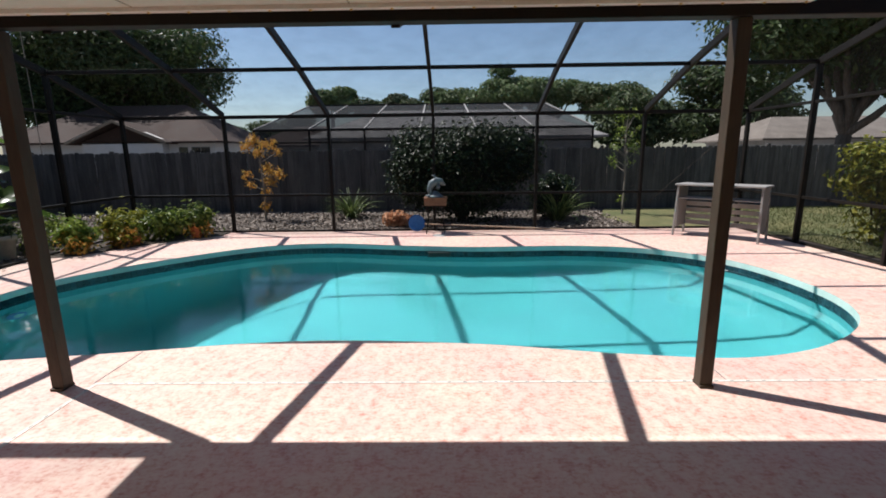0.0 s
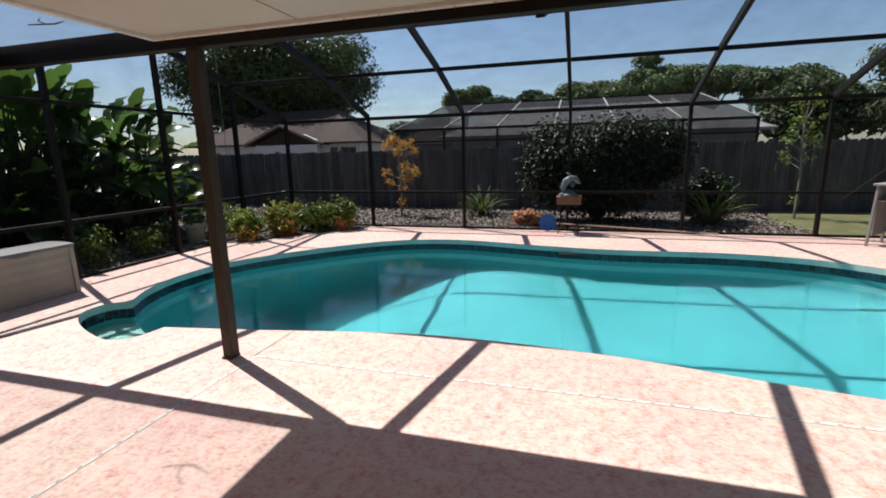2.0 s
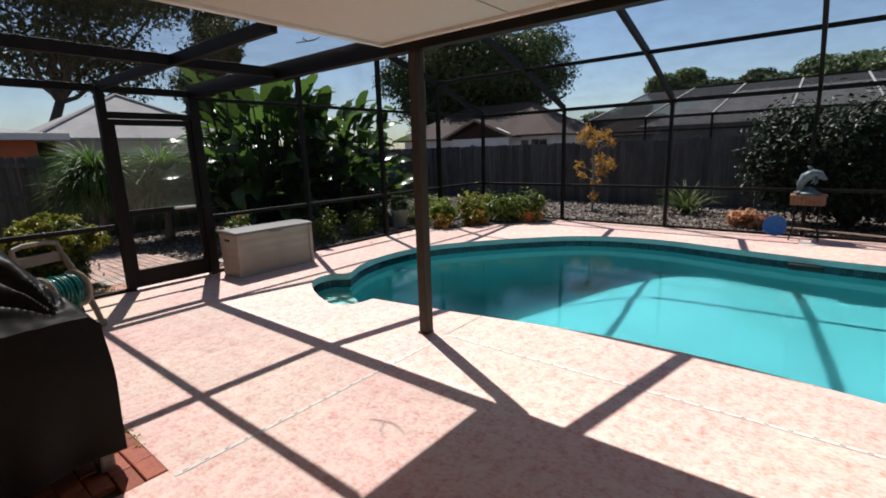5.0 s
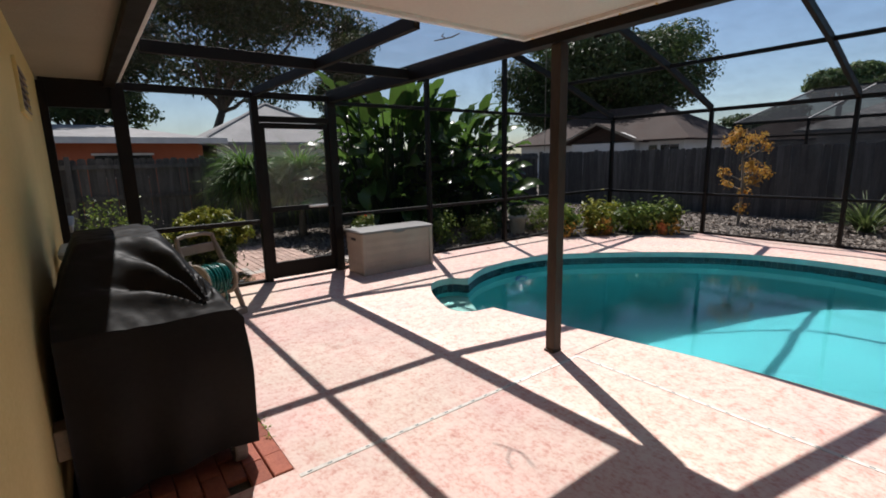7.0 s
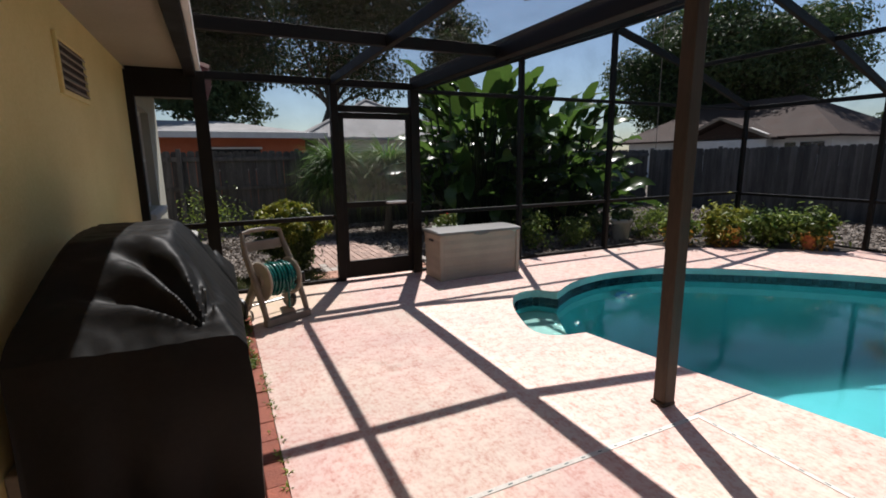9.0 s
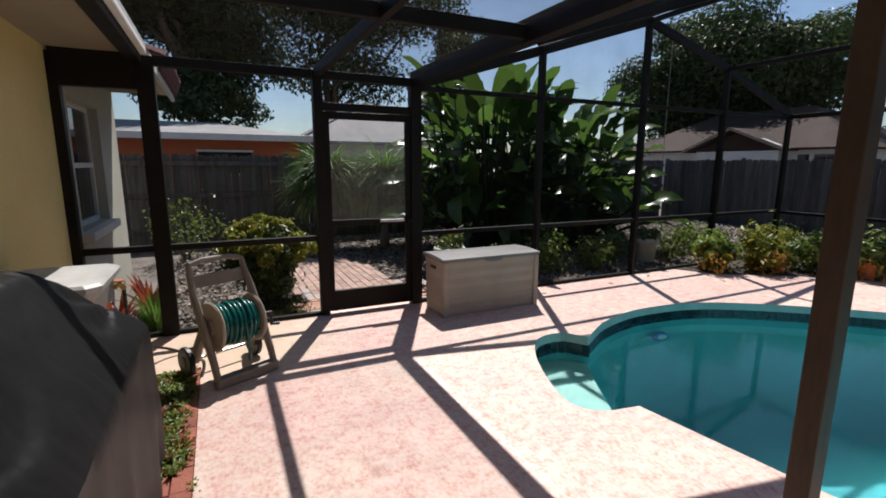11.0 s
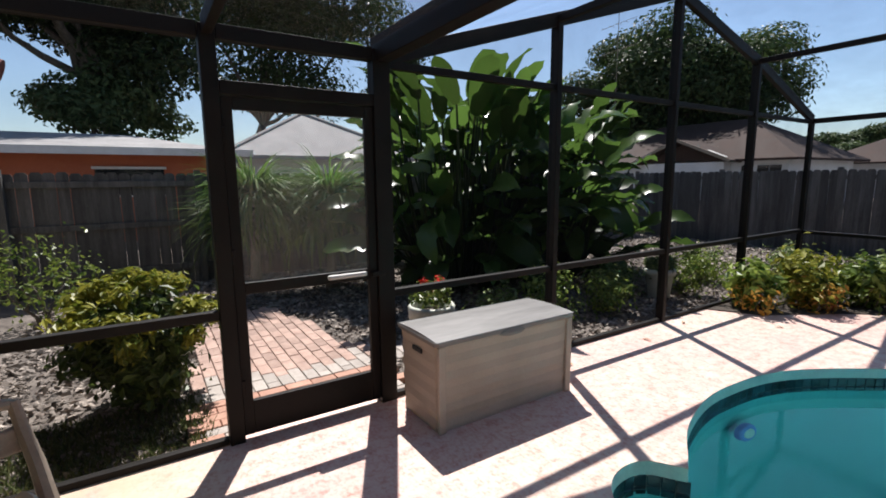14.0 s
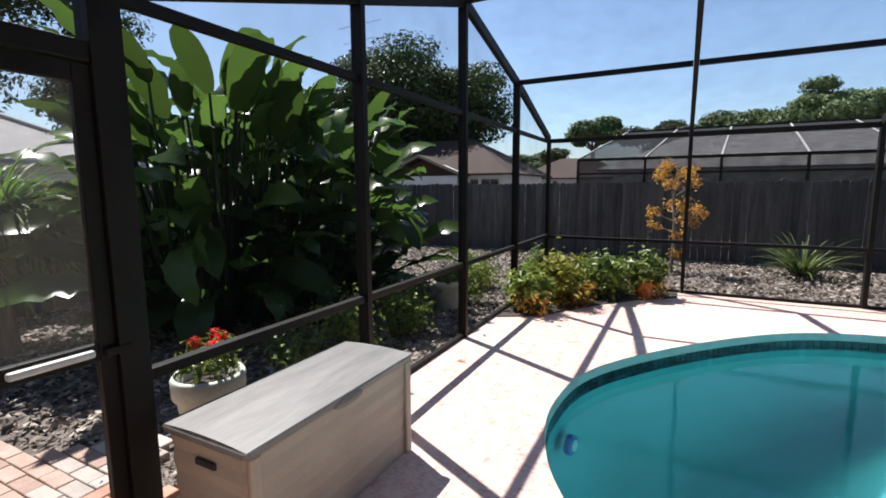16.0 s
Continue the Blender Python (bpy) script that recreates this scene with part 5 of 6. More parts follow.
thin_tree("orange_tree", "slender young tree with orange-yellow leaves", (-4.40, 12.2, -0.07), 2.15, L_ORANGE, GREYBARK, 221, 1400, 0.075, 0.45)
thin_tree("young_tree", "slender pale-barked tree with sparse leaves", (4.95, 12.7, -0.07), 2.75, L_SHRUB, GREYBARK, 222, 520, 0.09, 0.45)
# bromeliads and fern by the house corner
for (x, y, s, m, lab) in ((-6.60, 0.36, 231, L_RED, "red bromeliad in a dark pot by the wall"), (-7.05, 0.55, 232, L_RED, "dark red and green bromeliad by the wall")):
    t = thing("bromeliad", lab, "plant", (x, y, -0.07))
    bm = bmesh.new()
    pot(bm, 0.15, 0.12)
    part("pot", bm, DARKPLASTIC, t)
    straps("leaves", 34, s, m, t, (0, 0, 0.1), 0.46, 0.07, (0.7, 1.4), (0.3, 1.0), 0.04)
t = thing("fern", "upright feathery green fern beside the screen", "plant", (-6.56, 0.66, -0.07))
straps("fronds", 220, 233, L_FERN, t, (0, 0, 0), 0.46, 0.016, (1.15, 1.56), (0.1, 0.5), 0.09)

# ---- statue stand, skimmer net, patio bar ----
st = thing("plant_stand", "thin dark metal stand holding a planter", "stand", (0.08, 9.70, 0))
for x in (-0.17, 0.17):
    for y in (-0.14, 0.14):
        bm = bmesh.new()
        tube(bm, [(x * 1.1, y * 1.1, 0), (x * 0.85, y * 0.85, 0.28), (x, y, 0.56)], 0.010, 6)
        part("leg", bm, BRONZE, st)
for z in (0.22, 0.56):
    bm = bmesh.new()
    for a, b in (((-0.17, -0.14), (0.17, -0.14)), ((0.17, -0.14), (0.17, 0.14)), ((0.17, 0.14), (-0.17, 0.14)), ((-0.17, 0.14), (-0.17, -0.14))):
        tube(bm, [(*a, z), (*b, z)], 0.008, 6)
    part("ring", bm, BRONZE, st)
pl = thing("planter_box", "brown slatted planter box on the stand", "planter", (0.08, 9.70, 0.568))
for i in range(9):
    x = -0.20 + i * 0.05
    boxpart("slat", (x - 0.022, -0.165, 0.0), (x + 0.022, -0.14, 0.135), PLANTER, pl, 0.004)
    boxpart("slat", (x - 0.022, 0.14, 0.0), (x + 0.022, 0.165, 0.135), PLANTER, pl, 0.004)
boxpart("body", (-0.215, -0.14, 0.0), (0.215, 0.14, 0.125), PLANTER, pl, 0.004)
boxpart("rim", (-0.235, -0.18, 0.135), (0.235, 0.18, 0.155), PLANTER, pl, 0.005)
bm = bmesh.new()
tube(bm, [(-0.10, 0, 0.02), (-0.12, 0, 0.16), (-0.07, 0, 0.27), (0.02, 0, 0.325), (0.11, 0, 0.31), (0.17, 0, 0.255), (0.205, 0, 0.235)], [0.035, 0.055, 0.075, 0.08, 0.065, 0.035, 0.012], 12)
tube(bm, [(-0.10, 0, 0.06), (-0.15, 0.07, 0.02), (-0.19, 0.10, 0.03)], [0.03, 0.025, 0.006], 8)
tube(bm, [(-0.10, 0, 0.06), (-0.15, -0.07, 0.02), (-0.19, -0.10, 0.03)], [0.03, 0.025, 0.006], 8)
tube(bm, [(0.0, 0, 0.38), (-0.03, 0, 0.43), (-0.07, 0, 0.44)], [0.035, 0.02, 0.004], 8)
tube(bm, [(0.06, 0.05, 0.27), (0.06, 0.10, 0.20), (0.03, 0.12, 0.16)], [0.03, 0.02, 0.005], 8)
tube(bm, [(0.06, -0.05, 0.27), (0.06, -0.10, 0.20), (0.03, -0.12, 0.16)], [0.03, 0.02, 0.005], 8)
lathe(bm, [(0.16, 0.0), (0.15, 0.03), (0.10, 0.06), (0.06, 0.10), (0.03, 0.12)], 14)
statue = part("statue", bm, STATUE, smooth=True)
statue.matrix_world = pose(0.08, 9.70, 0.724, 0, 0, 10)
tagged(statue, "grey-green leaping dolphin garden statue", "statue")

net = thing("pool_skimmer", "blue pool leaf net on a long tan pole", "pool net", (0, 0, 0))
bm = bmesh.new()
tube(bm, [(-0.16, 9.84, 0.16), (0.9, 9.86, 0.11), (2.75, 9.88, 0.015)], 0.014, 8)
part("pole", bm, POLE, net)
bm = bmesh.new()
lathe(bm, [(0.165, -0.02), (0.175, 0.0), (0.17, 0.02), (0.155, 0.022), (0.10, 0.005), (0.02, 0.0)], 20)
bmesh.ops.transform(bm, matrix=pose(-0.32, 9.84, 0.178, 78, 0, 15), verts=bm.verts)
part("net_hoop", bm, BLUE, net, "blue net in a round hoop")


def patio_bar():
    t = thing("patio_bar", "pale grey outdoor bar with mesh panels", "bar table", (5.32, 8.84, 0), -46.0)
    L, D, H = 0.68, 0.24, 0.98
    boxpart("top", (-L - 0.05, -D - 0.03, H - 0.035), (L + 0.05, D + 0.03, H), WICKER, t, 0.01)
    for x in (-L, L):
        boxpart("end_panel", (x - 0.012, -D + 0.04, 0.16), (x + 0.012, D - 0.04, H - 0.035), WICKER, t, 0.003)
        for y in (-D, D):
            bar("leg", (x * 1.03, y * 1.1, 0), (x, y * 0.88, H - 0.035), 0.035, 0.035, WICKER, t)
    boxpart("shelf", (-L + 0.02, -D + 0.03, 0.70), (L - 0.02, D - 0.03, 0.72), WICKER, t, 0.003)
    for z in (0.18, 0.30, 0.42, 0.54):
        boxpart("slat", (-L + 0.015, D - 0.035, z), (L - 0.015, D - 0.02, z + 0.085), WICKER, t, 0.003)


patio_bar()
bm = bmesh.new()
tube(bm, [(4.45, 9.9, 0.55), (6.28, 9.9, 2.25)], 0.005, 6)
brace = part("brace_wire", bm, BRONZE_POST)
tagged(brace, "thin wire brace across the screen bay", "brace wire", kind="structure")
# pool fittings
fit_light = thing("pool_light", "round pool light with blue rim on the basin wall", "pool light", (-4.90, 5.58, -0.58), 0, kind="structure")
bm = bmesh.new()
lathe(bm, [(0.02, 0.03), (0.09, 0.03), (0.11, 0.02), (0.115, 0.0), (0.115, -0.02)], 24)
bmesh.ops.transform(bm, matrix=pose(0, 0, 0, 0, 82, -5), verts=bm.verts)
part("rim", bm, BLUE, fit_light)
bm = bmesh.new()
lathe(bm, [(0.02, 0.036), (0.06, 0.036), (0.066, 0.030)], 24)
bmesh.ops.transform(bm, matrix=pose(0, 0, 0, 0, 82, -5), verts=bm.verts)
part("lens", bm, PLASTER_PALE, fit_light)

# skimmer mouth and lid, outlet, twig on the screen
skim = thing("skimmer_mouth", "skimmer mouth in the waterline tiles, its inner shade a dark box", "skimmer", kind="structure")
# no hole here: a black box stands for the shade inside the mouth
boxpart("mouth", (-0.02, 8.165, -0.185), (0.36, 8.25, -0.095), DARKPLASTIC, skim, 0.004)
bm = bmesh.new()
lathe(bm, [(0.13, 0.0), (0.13, 0.008), (0.12, 0.012), (0.02, 0.012)], 24, (0.16, 9.30, 0.0))
part("lid", bm, WHITEP, skim, "round white lid")
outlet = thing("wall_outlet", "tan weatherproof outlet box on the wall", "outlet", kind="structure")
boxpart("box", (-2.56, YH, 0.33), (-2.44, YH + 0.05, 0.47), TAUPE, outlet, 0.008)
boxpart("cover", (-2.55, YH + 0.05, 0.34), (-2.45, YH + 0.062, 0.46), BOXP, outlet, 0.004)
bm = bmesh.new()
tube(bm, [(-3.15, 2.70, 2.452), (-3.0, 2.76, 2.458), (-2.86, 2.72, 2.452)], [0.004, 0.006, 0.003], 5)
tube(bm, [(-3.05, 2.74, 2.456), (-3.0, 2.66, 2.452), (-2.92, 2.62, 2.452)], [0.004, 0.004, 0.002], 5)
twig = part("fallen_twig", bm, BARK)
tagged(twig, "dry twig lying on the screen roof", "twig")
for i, (x, y) in enumerate(((-6.02, 5.9), (-5.95, 4.75), (-5.4, 7.4), (-6.1, 6.75))):
    bm = bmesh.new()
    strap(bm, (x, y, 0.006), i * 1.7, 0.09, 0.045, 0.5, 0.25, 3)
    tagged(part("fallen_leaf", bm, L_DRY), "dry brown fallen leaf on the deck", "leaf", "fallen leaves")

# ---- neighbouring houses ----
def roof_mesh(name, pts, faces, mat, parent, thick=0.12):
    bm = bmesh.new()
    vs = [bm.verts.new(p) for p in pts]
    for f in faces:
        bm.faces.new([vs[i] for i in f])
    out = bmesh.ops.extrude_face_region(bm, geom=list(bm.faces))
    bmesh.ops.translate(bm, vec=(0, 0, -thick), verts=[v for v in out["geom"] if isinstance(v, bmesh.types.BMVert)])
    bmesh.ops.recalc_face_normals(bm, faces=list(bm.faces))
    return part(name, bm, mat, parent)


def window(parent, lo, hi):
    w = boxpart("window", lo, hi, GLASS_DARK, parent)
    x0, x1, y0, y1, z0, z1 = lo[0], hi[0], lo[1], hi[1], lo[2], hi[2]
    boxpart("sill", (x0 - 0.04, y0 - 0.04, z0 - 0.06), (x1 + 0.04, y1 + 0.01, z0), WHITE_TRIM, w)
    return w


nb = thing("neighbour_house", "white house with brown shingle roof beyond the fence", "house", (0, 0, -0.08))
boxpart("wall", (-28.0, 30.2, 0), (-14.4, 39.0, 2.62), WALL_WHITE, nb)
boxpart("wall", (-22.3, 29.5, 0), (-17.3, 30.2, 2.55), WALL_WHITE, nb)
roof_mesh("roof", [(-28.8, 29.5, 2.6), (-13.75, 29.5, 2.6), (-18.3, 34.5, 5.25), (-24.5, 34.5, 5.25), (-28.8, 39.6, 2.6), (-13.75, 39.6, 2.6)], [(0, 1, 2, 3), (3, 2, 5, 4), (1, 5, 2), (0, 3, 4)], ROOF_BROWN, nb)
roof_mesh("porch_roof", [(-22.9, 28.9, 2.55), (-19.8, 28.9, 3.84), (-16.7, 28.9, 2.55), (-22.9, 32.4, 2.55), (-19.8, 32.4, 3.84), (-16.7, 32.4, 2.55)], [(0, 1, 4, 3), (1, 2, 5, 4)], ROOF_BROWN, nb)
bm = bmesh.new()
bm.faces.new([bm.verts.new(p) for p in ((-22.3, 29.48, 2.55), (-17.3, 29.48, 2.55), (-19.8, 29.48, 3.55))])
part("gable", bm, ROOF_BROWN, nb)
for x in (-16.4, -15.6, -15.0):
    window(nb, (x - 0.28, 30.16, 1.75), (x + 0.28, 30.19, 2.25))
for x in (-22.9, -16.7):
    bar("fascia", (x, 28.88, 2.50), (-19.8, 28.88, 3.79), 0.05, 0.16, TAUPE, nb)
for x in (-16.95, -22.4):
    bar("flashing", (x, 29.0, 2.72), (x + (-1.0 if x > -20 else 1.0), 29.0, 3.14), 0.3, 0.02, WHITE_TRIM, nb)
side_roof = thing("neighbour_house", "low brown-roofed house far beyond the back fence", "house", (0, 0, -0.08))
boxpart("wall", (-18.5, 47.0, 0), (-9.5, 54.0, 2.6), WALL_WHITE, side_roof)
roof_mesh("roof", [(-19.3, 46.2, 2.6), (-8.8, 46.2, 2.6), (-12.5, 50.5, 4.6), (-15.6, 50.5, 4.6), (-19.3, 54.8, 2.6), (-8.8, 54.8, 2.6)], [(0, 1, 2, 3), (3, 2, 5, 4), (1, 5, 2), (0, 3, 4)], ROOF_BROWN, side_roof)
mast = thing("antenna", "tall thin television antenna mast with crossbars", "antenna", (-23.6, 28.0, -0.08))
bm = bmesh.new()
tube(bm, [(0, 0, 0), (0, 0, 12.5)], 0.022, 6)
part("mast", bm, GREYBARK, mast)
for z, w in ((12.2, 1.5), (11.2, 1.1), (9.6, 1.2)):
    bm = bmesh.new()
    tube(bm, [(-w, -0.3, z - 0.15), (w, 0.3, z + 0.2)], 0.012, 6)
    for k in range(-2, 3):
        tube(bm, [(w * k / 2.5, 0.3 * k / 2.5 - 0.3, z + 0.06 * k), (w * k / 2.5, 0.3 * k / 2.5 + 0.3, z + 0.06 * k)], 0.008, 5)
    part("crossbar", bm, GREYBARK, mast)

orange = thing("neighbour_house", "orange house with low pale roof beyond the side fence", "house", (0, 0, -0.08))
boxpart("wall", (-26, -10.5, 0), (-19.0, 4.0, 2.40), WALL_ORANGE, orange)
roof_mesh("roof", [(-18.3, -11.2, 2.50), (-18.3, 4.7, 2.50), (-22.5, 1.5, 3.2), (-22.5, -8, 3.2), (-26.7, -11.2, 2.50), (-26.7, 4.7, 2.50)], [(0, 1, 2, 3), (3, 2, 5, 4), (1, 5, 2), (0, 3, 4)], ROOF_GREY, orange)
bar("fascia", (-18.26, -11.2, 2.46), (-18.26, 4.7, 2.46), 0.05, 0.2, WHITE_TRIM, orange)
for y in (-3.0, 1.6):
    window(orange, (-18.97, y - 0.8, 1.3), (-18.94, y + 0.8, 2.0))
    boxpart("window_frame", (-18.96, y - 0.86, 2.0), (-18.9, y + 0.86, 2.07), WHITE_TRIM, orange)

hip = thing("neighbour_house", "small house with pale grey hipped roof", "house", (0, 0, -0.08))
boxpart("wall", (-25.2, 4.6, 0), (-19.6, 10.2, 2.5), WALL_WHITE, hip)
roof_mesh("roof", [(-18.9, 3.9, 2.45), (-18.9, 10.9, 2.45), (-25.9, 10.9, 2.45), (-25.9, 3.9, 2.45), (-22.4, 7.4, 4.25)], [(0, 1, 4), (1, 2, 4), (2, 3, 4), (3, 0, 4)], ROOF_GREY, hip)
bm = bmesh.new()
for c in ((-18.9, 3.9, 2.47), (-18.9, 10.9, 2.47)):
    tube(bm, [c, (-22.4, 7.4, 4.28)], 0.07, 6)
part("hip_cap", bm, ROOF_GREY, hip)

back = thing("neighbour_house", "house with grey roof behind the back fence", "house", (0, 0, -0.08))
boxpart("wall", (-8.0, 31.0, 0), (9.5, 39, 2.7), WALL_WHITE, back)
roof_mesh("roof", [(-8.8, 30.2, 2.7), (10.3, 30.2, 2.7), (6.0, 35, 4.7), (-4.5, 35, 4.7), (-8.8, 39.8, 2.7), (10.3, 39.8, 2.7)], [(0, 1, 2, 3), (3, 2, 5, 4), (1, 5, 2), (0, 3, 4)], ROOF_GREY, back)
ncage = thing("neighbour_enclosure", "dark neighbouring pool enclosure with pale roof beams", "screen enclosure", (0, 0, -0.08))
NX = [-7.9, -5.55, -3.2, -0.85, 1.5, 3.9, 6.4]
DARKSCREEN = mesh_screen("dark_far_screen", (0.035, 0.037, 0.04), 0.82)
for i, x in enumerate(NX):
    bar("post", (x, 20.5, 0), (x, 20.5, 2.70), 0.08, 0.08, BRONZE, ncage)
    xi = x * 0.82 - 0.1
    bar("roof_beam", (x, 20.5, 2.73), (xi, 24.4, 4.05), 0.06, 0.06, ROOF_GREY, ncage)
for i, (a, b) in enumerate(zip(NX, NX[1:])):
    bar("rail", (a, 20.5, 2.70), (b, 20.5, 2.70), 0.08, 0.10, BRONZE, ncage)
    bar("rail", (a, 20.5, 2.18), (b, 20.5, 2.18), 0.06, 0.06, BRONZE, ncage)
    quad("screen_panel", [(a, 20.5, 0.1), (b, 20.5, 0.1), (b, 20.5, 2.66), (a, 20.5, 2.66)], DARKSCREEN, ncage)
    a2, b2 = a * 0.82 - 0.1, b * 0.82 - 0.1
    quad("screen_panel", [(a, 20.5, 2.73), (b, 20.5, 2.73), (b2, 24.4, 4.05), (a2, 24.4, 4.05)], DARKSCREEN, ncage)
bar("ridge_beam", (NX[0] * 0.82 - 0.1, 24.4, 4.05), (NX[-1] * 0.82 - 0.1, 24.4, 4.05), 0.09, 0.12, BRONZE, ncage)
right_house = thing("neighbour_house", "distant house with tan roof beyond the lawn", "house", (0, 0, -0.08))
boxpart("wall", (20.5, 31, 0), (33, 38, 2.4), WALL_WHITE, right_house)
roof_mesh("roof", [(19.8, 30.2, 2.35), (33.7, 30.2, 2.35), (30, 34.5, 3.9), (23, 34.5, 3.9), (19.8, 38.8, 2.35), (33.7, 38.8, 2.35)], [(0, 1, 2, 3), (3, 2, 5, 4), (1, 5, 2), (0, 3, 4)], ROOF_TAN, right_house)

# ---- bark chips, grass: what nobody could count ----
def chips(name, label, n, seed, boxes, size, z):
    rng = np.random.default_rng(seed)
    area = np.array([(b[2] - b[0]) * (b[3] - b[1]) for b in boxes])
    pick = rng.choice(len(boxes), n, p=area / area.sum())
    bx = np.array(boxes)[pick]
    p = np.stack([rng.uniform(bx[:, 0], bx[:, 2]), rng.uniform(bx[:, 1], bx[:, 3]), z + rng.uniform(0, 0.02, n)], 1)
    d = rng.normal(0, 1, (n, 2, 3)) * np.array([1, 1, 0.35])
    d /= np.linalg.norm(d, axis=2)[:, :, None]
    L = size * rng.uniform(0.5, 1.5, n)[:, None]
    v = np.empty((n, 4, 3))
    v[:, 0], v[:, 1] = p - d[:, 0] * L * 0.5, p + d[:, 0] * L * 0.5
    v[:, 2] = p + d[:, 1] * L * 0.28 + np.array([0, 0, 0.008])
    v[:, 3] = p - d[:, 1] * L * 0.28 + np.array([0, 0, 0.016])
    i = np.arange(n)[:, None] * 4
    f = np.concatenate([i + np.array([[0, 1, 2]]), i + np.array([[0, 3, 1]]), i + np.array([[0, 2, 3]]), i + np.array([[1, 3, 2]])], 1).reshape(-1, 3)
    me = bpy.data.meshes.new(name)
    me.from_pydata(v.reshape(-1, 3).tolist(), [], f.tolist())
    return tagged(link(name, me, CHIP), label, "bark mulch", kind="stuff")


chips("bark_mulch", "weathered grey-brown bark chips on the bed", 26000, 301, [(-11.9, 0.6, -6.35, 2.1), (-11.9, 3.4, -6.35, 10.0), (-9.4, 2.1, -6.35, 2.2), (-11.9, 2.1, -8.9, 3.4)], 0.075, -0.07)
chips("bark_mulch", "pale shell and bark mulch behind the pool", 20000, 302, [(-11.9, 10.05, 4.6, 14.0)], 0.085, -0.07)


def blades(name, label, n, seed, lo, hi, size):
    rng = np.random.default_rng(seed)
    p = np.stack([rng.uniform(lo[0], hi[0], n), rng.uniform(lo[1], hi[1], n), np.full(n, -0.055)], 1)
    a = rng.uniform(0, 6.283, n)
    w = np.stack([np.cos(a), np.sin(a), np.zeros(n)], 1) * 0.008
    lean = rng.normal(0, 0.5, (n, 3)) * size
    lean[:, 2] = size * rng.uniform(0.5, 1.3, n)
    v = np.stack([p - w, p + w, p + lean], 1)
    f = np.arange(n * 3).reshape(-1, 3)
    me = bpy.data.meshes.new(name)
    me.from_pydata(v.reshape(-1, 3).tolist(), [], f.tolist())
    return tagged(link(name, me, BLADE), label, "grass", kind="stuff")


blades("grass", "short dry lawn grass", 26000, 303, (6.9, 4.0), (13.3, 14.0), 0.06)
blades("grass", "thin weedy grass by the paver path", 2500, 304, (-7.2, 1.0), (-6.4, 2.1), 0.06)


# ---- pieces: roof tiles, pavers, bricks, pool tiles ----
def piece_mesh(name, sx, sy, sz, mat, bevel=0.004):
    bm = bmesh.new()
    top = [(-sx / 2 + bevel, -sy / 2 + bevel), (sx / 2 - bevel, -sy / 2 + bevel), (sx / 2 - bevel, sy / 2 - bevel), (-sx / 2 + bevel, sy / 2 - bevel)]
    mid = [(-sx / 2, -sy / 2), (sx / 2, -sy / 2), (sx / 2, sy / 2), (-sx / 2, sy / 2)]
    a = [bm.verts.new((x, y, 0)) for x, y in top]
    b = [bm.verts.new((x, y, -bevel)) for x, y in mid]
    c = [bm.verts.new((x, y, -sz)) for x, y in mid]
    bm.faces.new(a)
    for lo, hi in ((b, a), (c, b)):
        for k in range(4):
            bm.faces.new((lo[k], lo[(k + 1) % 4], hi[(k + 1) % 4], hi[k]))
    me = bpy.data.meshes.new(name)
    bm.to_mesh(me)
    bm.free()
    me.materials.append(mat)
    return me


rnd = random.Random(9)
bm = bmesh.new()
tube(bm, [(0, 0, 0), (0.02, 0, 0.0), (0.42, 0, 0)], [0.115, 0.115, 0.085], 10)
tile_me = bpy.data.meshes.new("roof_tile")
bm.to_mesh(tile_me)
bm.free()
tile_me.materials.append(ROOFTILE_RED)
for col in range(10):
    for row in range(5):
        ob = new("roof_tile", tile_me)
        ob.parent = roof
        ob.matrix_basis = Matrix.Translation((-8.88 + col * 0.205, 0.90 - row * 0.37, 2.52 + row * 0.143)) @ Matrix.Rotation(-math.pi / 2, 4, "Z") @ Matrix.Rotation(-0.367, 4, "Y") @ Matrix.Rotation(rnd.uniform(-0.03, 0.03), 4, "Z")

path = thing("paver_path", "pinkish brick paver path outside the screen door", "path", kind="structure")
pm = [piece_mesh("paver", 0.196, 0.096, 0.06, m) for m in (PAVER, PAVER_ORANGE, PAVER_GREY)]
for i in range(12):
    for j in range(29):
        x, y = -7.09 - i * 0.203 - (0.1 if j % 2 else 0), 2.08 + j * 0.103
        bend = max(0, -x - 7.6) * 0.32
        upper = 3.30 + 0.5 * math.exp(-((x + 7.2) / 0.35) ** 2) - bend * 0.1
        if y - 0.05 > upper or y < 2.05 + bend * 0.5 or (x < -8.85 and y > 3.15):
            continue
        ob = new("paver", pm[2] if i == 0 or (i == 1 and rnd.random() < 0.3) else pm[0])
        ob.parent = path
        ob.matrix_basis = Matrix.Translation((x, y, -0.028 + rnd.uniform(-0.004, 0.004))) @ Matrix.Rotation(rnd.uniform(-0.02, 0.02), 4, "Z")
half = piece_mesh("paver", 0.094, 0.096, 0.06, PAVER_GREY)
for j in range(1, 15, 2):
    ob = new("paver", half)
    ob.parent = path
    ob.matrix_basis = Matrix.Translation((-7.04, 2.08 + j * 0.103, -0.028))
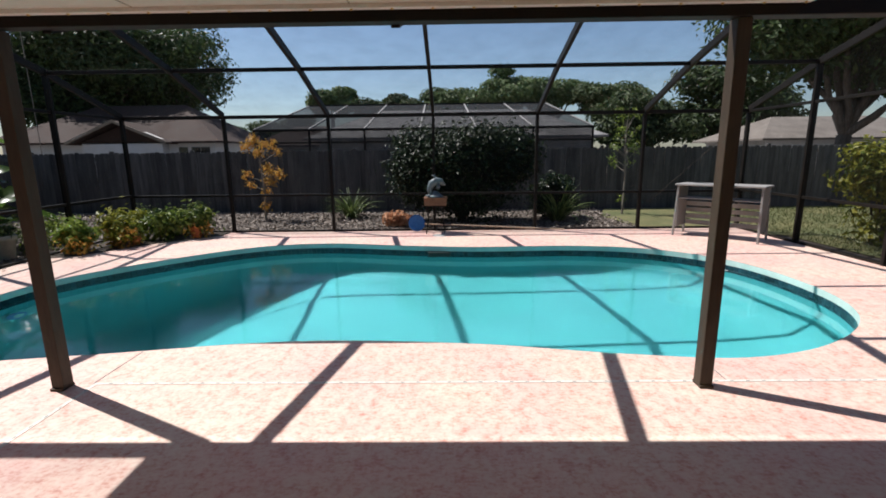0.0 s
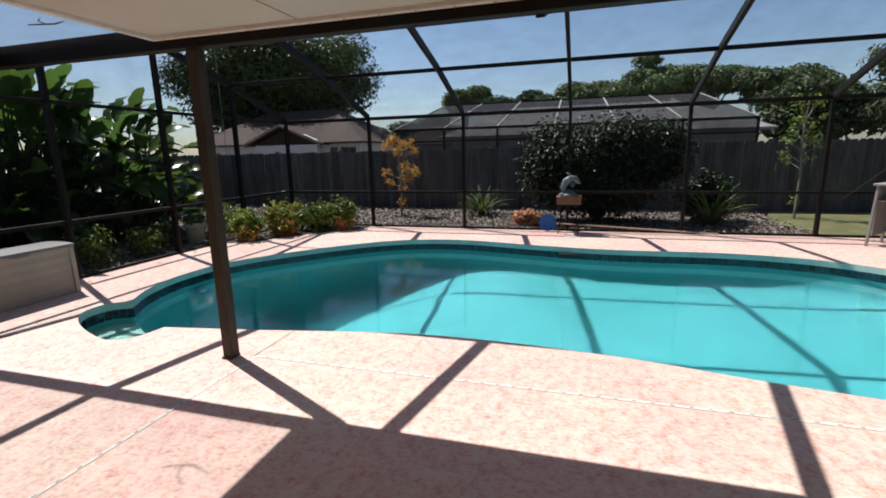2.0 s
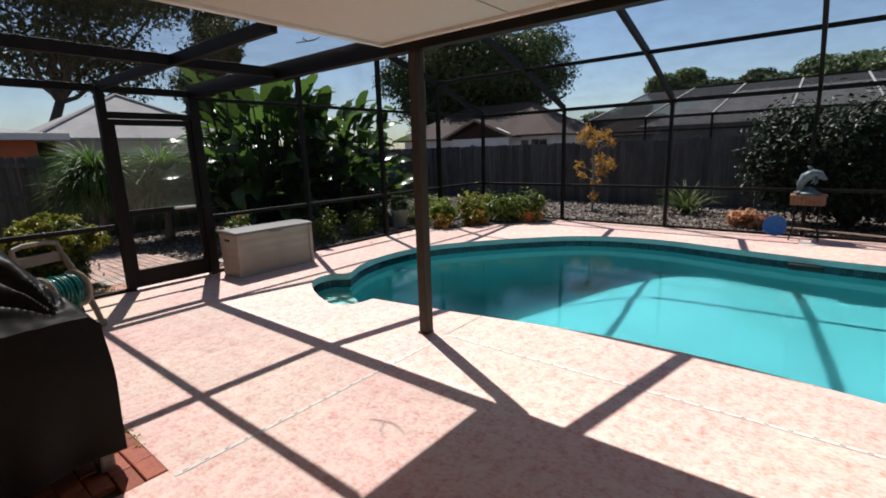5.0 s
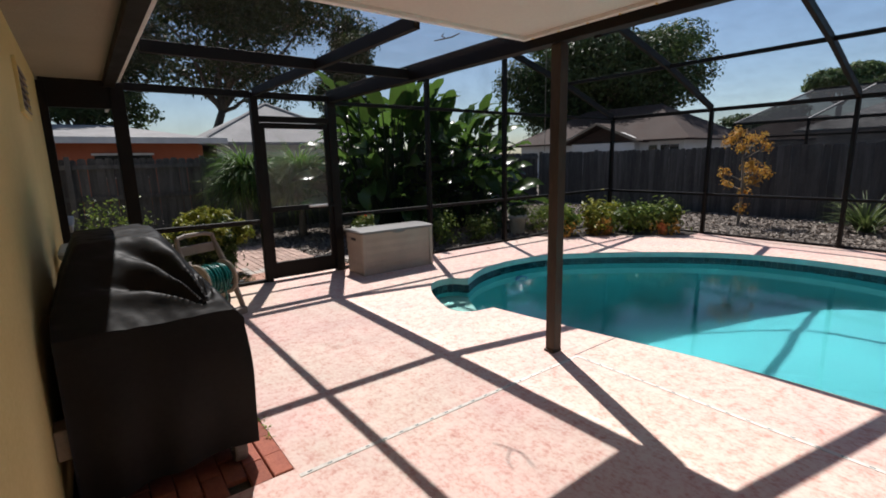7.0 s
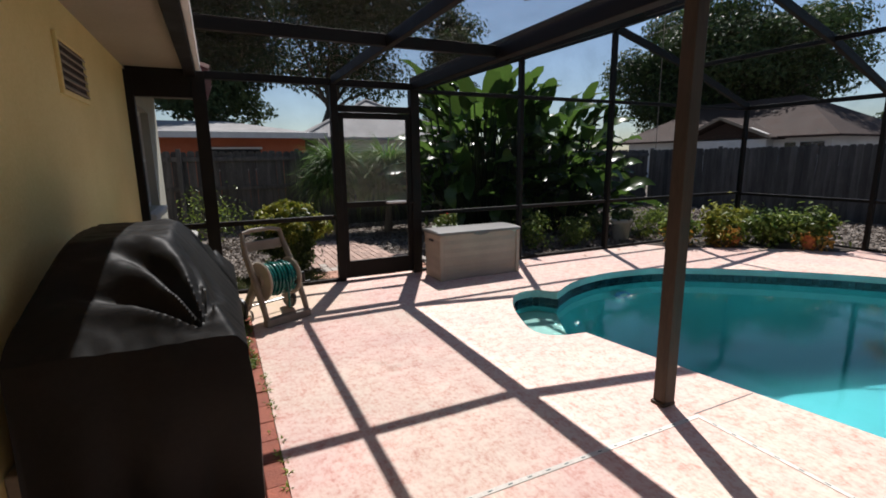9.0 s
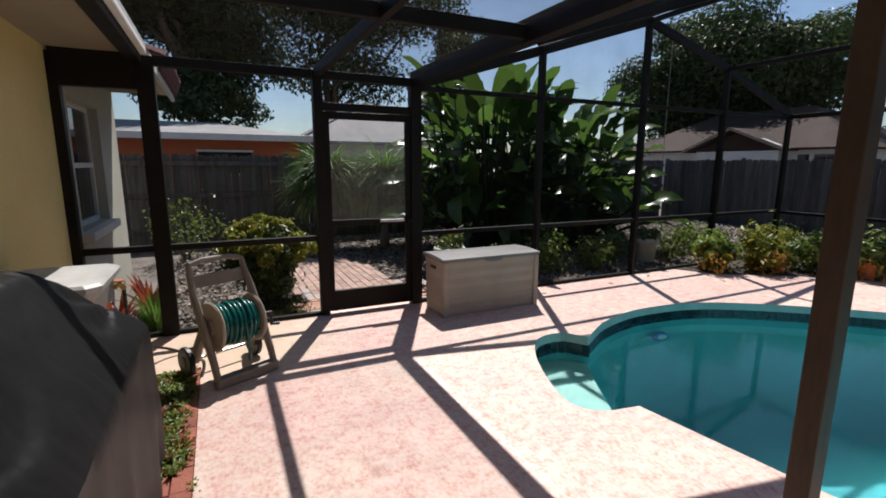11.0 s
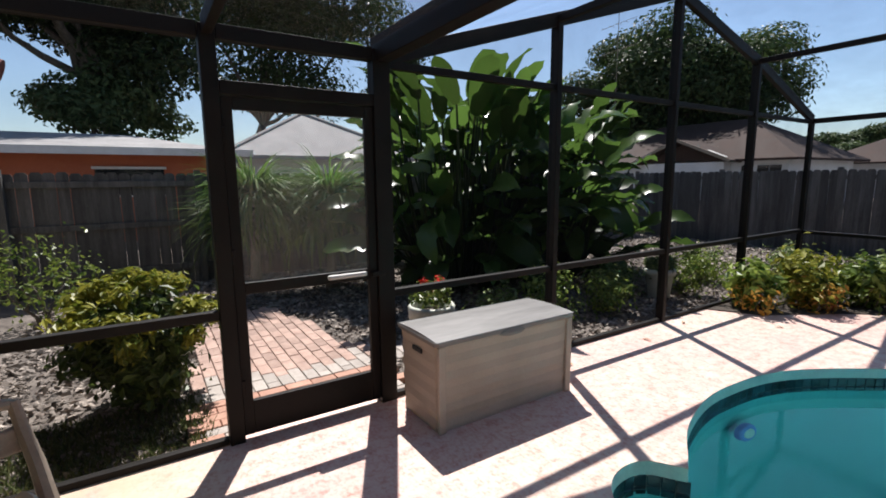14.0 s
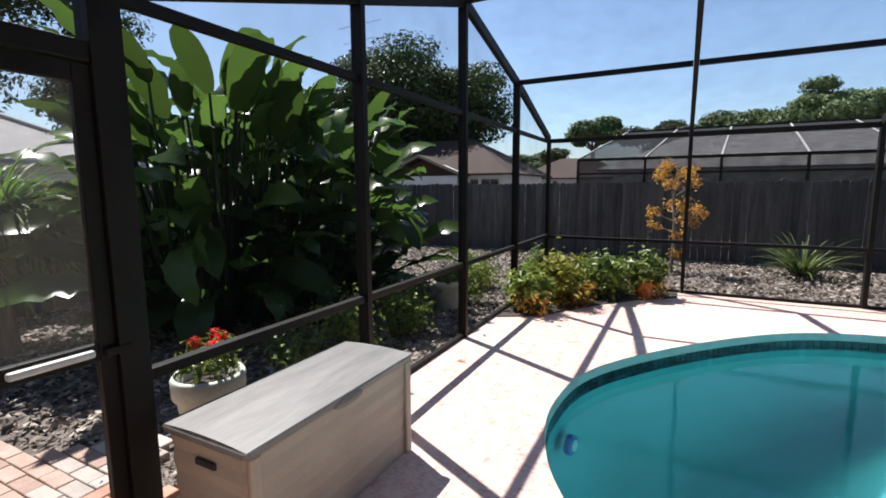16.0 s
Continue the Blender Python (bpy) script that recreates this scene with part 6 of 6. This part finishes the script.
for i in range(6):
    for j in range(8):
        x, y = -6.42 - i * 0.103, 2.05 + j * 0.203 + (0.1 if i % 2 else 0)
        if y > 3.55:
            continue
        ob = new("paver", pm[2] if i < 2 and rnd.random() < 0.7 else pm[1])
        ob.parent = path
        ob.matrix_basis = Matrix.Translation((x, y, -0.028 + rnd.uniform(-0.004, 0.004))) @ Matrix.Rotation(math.pi / 2 + rnd.uniform(-0.02, 0.02), 4, "Z")
edging = thing("brick_pad", "red brick pad and edging along the planter", "brick edging", kind="structure")
rm = piece_mesh("brick", 0.196, 0.096, 0.055, REDBRICK)
for i in range(18):
    ob = new("brick", rm)
    ob.parent = edging
    ob.matrix_basis = Matrix.Translation((-2.345 - i * 0.2, 1.008, 0.004 + rnd.uniform(-0.004, 0.004))) @ Matrix.Rotation(rnd.uniform(-0.02, 0.02), 4, "Z")
    if i > 14:
        ob.matrix_basis = Matrix.Translation((-2.345 - i * 0.2, 1.008, -0.012))
for i in range(9):
    for j in range(7):
        ob = new("brick", rm)
        ob.parent = edging
        ob.matrix_basis = Matrix.Translation((-2.345 - i * 0.2 - (0.1 if j % 2 else 0), 0.905 - j * 0.101, 0.0 + rnd.uniform(-0.003, 0.0))) @ Matrix.Rotation(rnd.uniform(-0.015, 0.015), 4, "Z")

tm = piece_mesh("pool_tile", 0.072, 0.072, 0.008, TILE, 0.003)
pts = [Vector((p.x, p.y)) for p in RIM]
n = len(pts)
acc = 0.0
many_v, many_f = [], []
for i in range(n):
    a, b = pts[i], pts[(i + 1) % n]
    seg = (b - a).length
    d = (b - a).normalized()
    nrm = Vector((-d.y, d.x))
    while acc < seg:
        p = a + d * acc
        for row in range(2):
            z = -0.1195 - row * 0.076
            rot = Matrix((Vector((d.x, d.y, 0)), Vector((0, 0, 1)), Vector((nrm.x, nrm.y, 0)))).transposed().to_4x4()
            m = Matrix.Translation((p.x + nrm.x * 0.004, p.y + nrm.y * 0.004, z)) @ rot
            if p.x < -3.45:
                ob = new("pool_tile", tm)
                ob.parent = tile_back
                ob.matrix_basis = m
            else:
                k = len(many_v)
                many_v += [m @ v.co for v in tm.vertices]
                many_f += [[k + q for q in f.vertices] for f in tm.polygons]
        acc += 0.0755
    acc -= seg
me = bpy.data.meshes.new("pool_tiles")
me.from_pydata([tuple(v) for v in many_v], [], many_f)
tagged(link("pool_tiles", me, TILE_MANY, tile_back), kind="stuff")
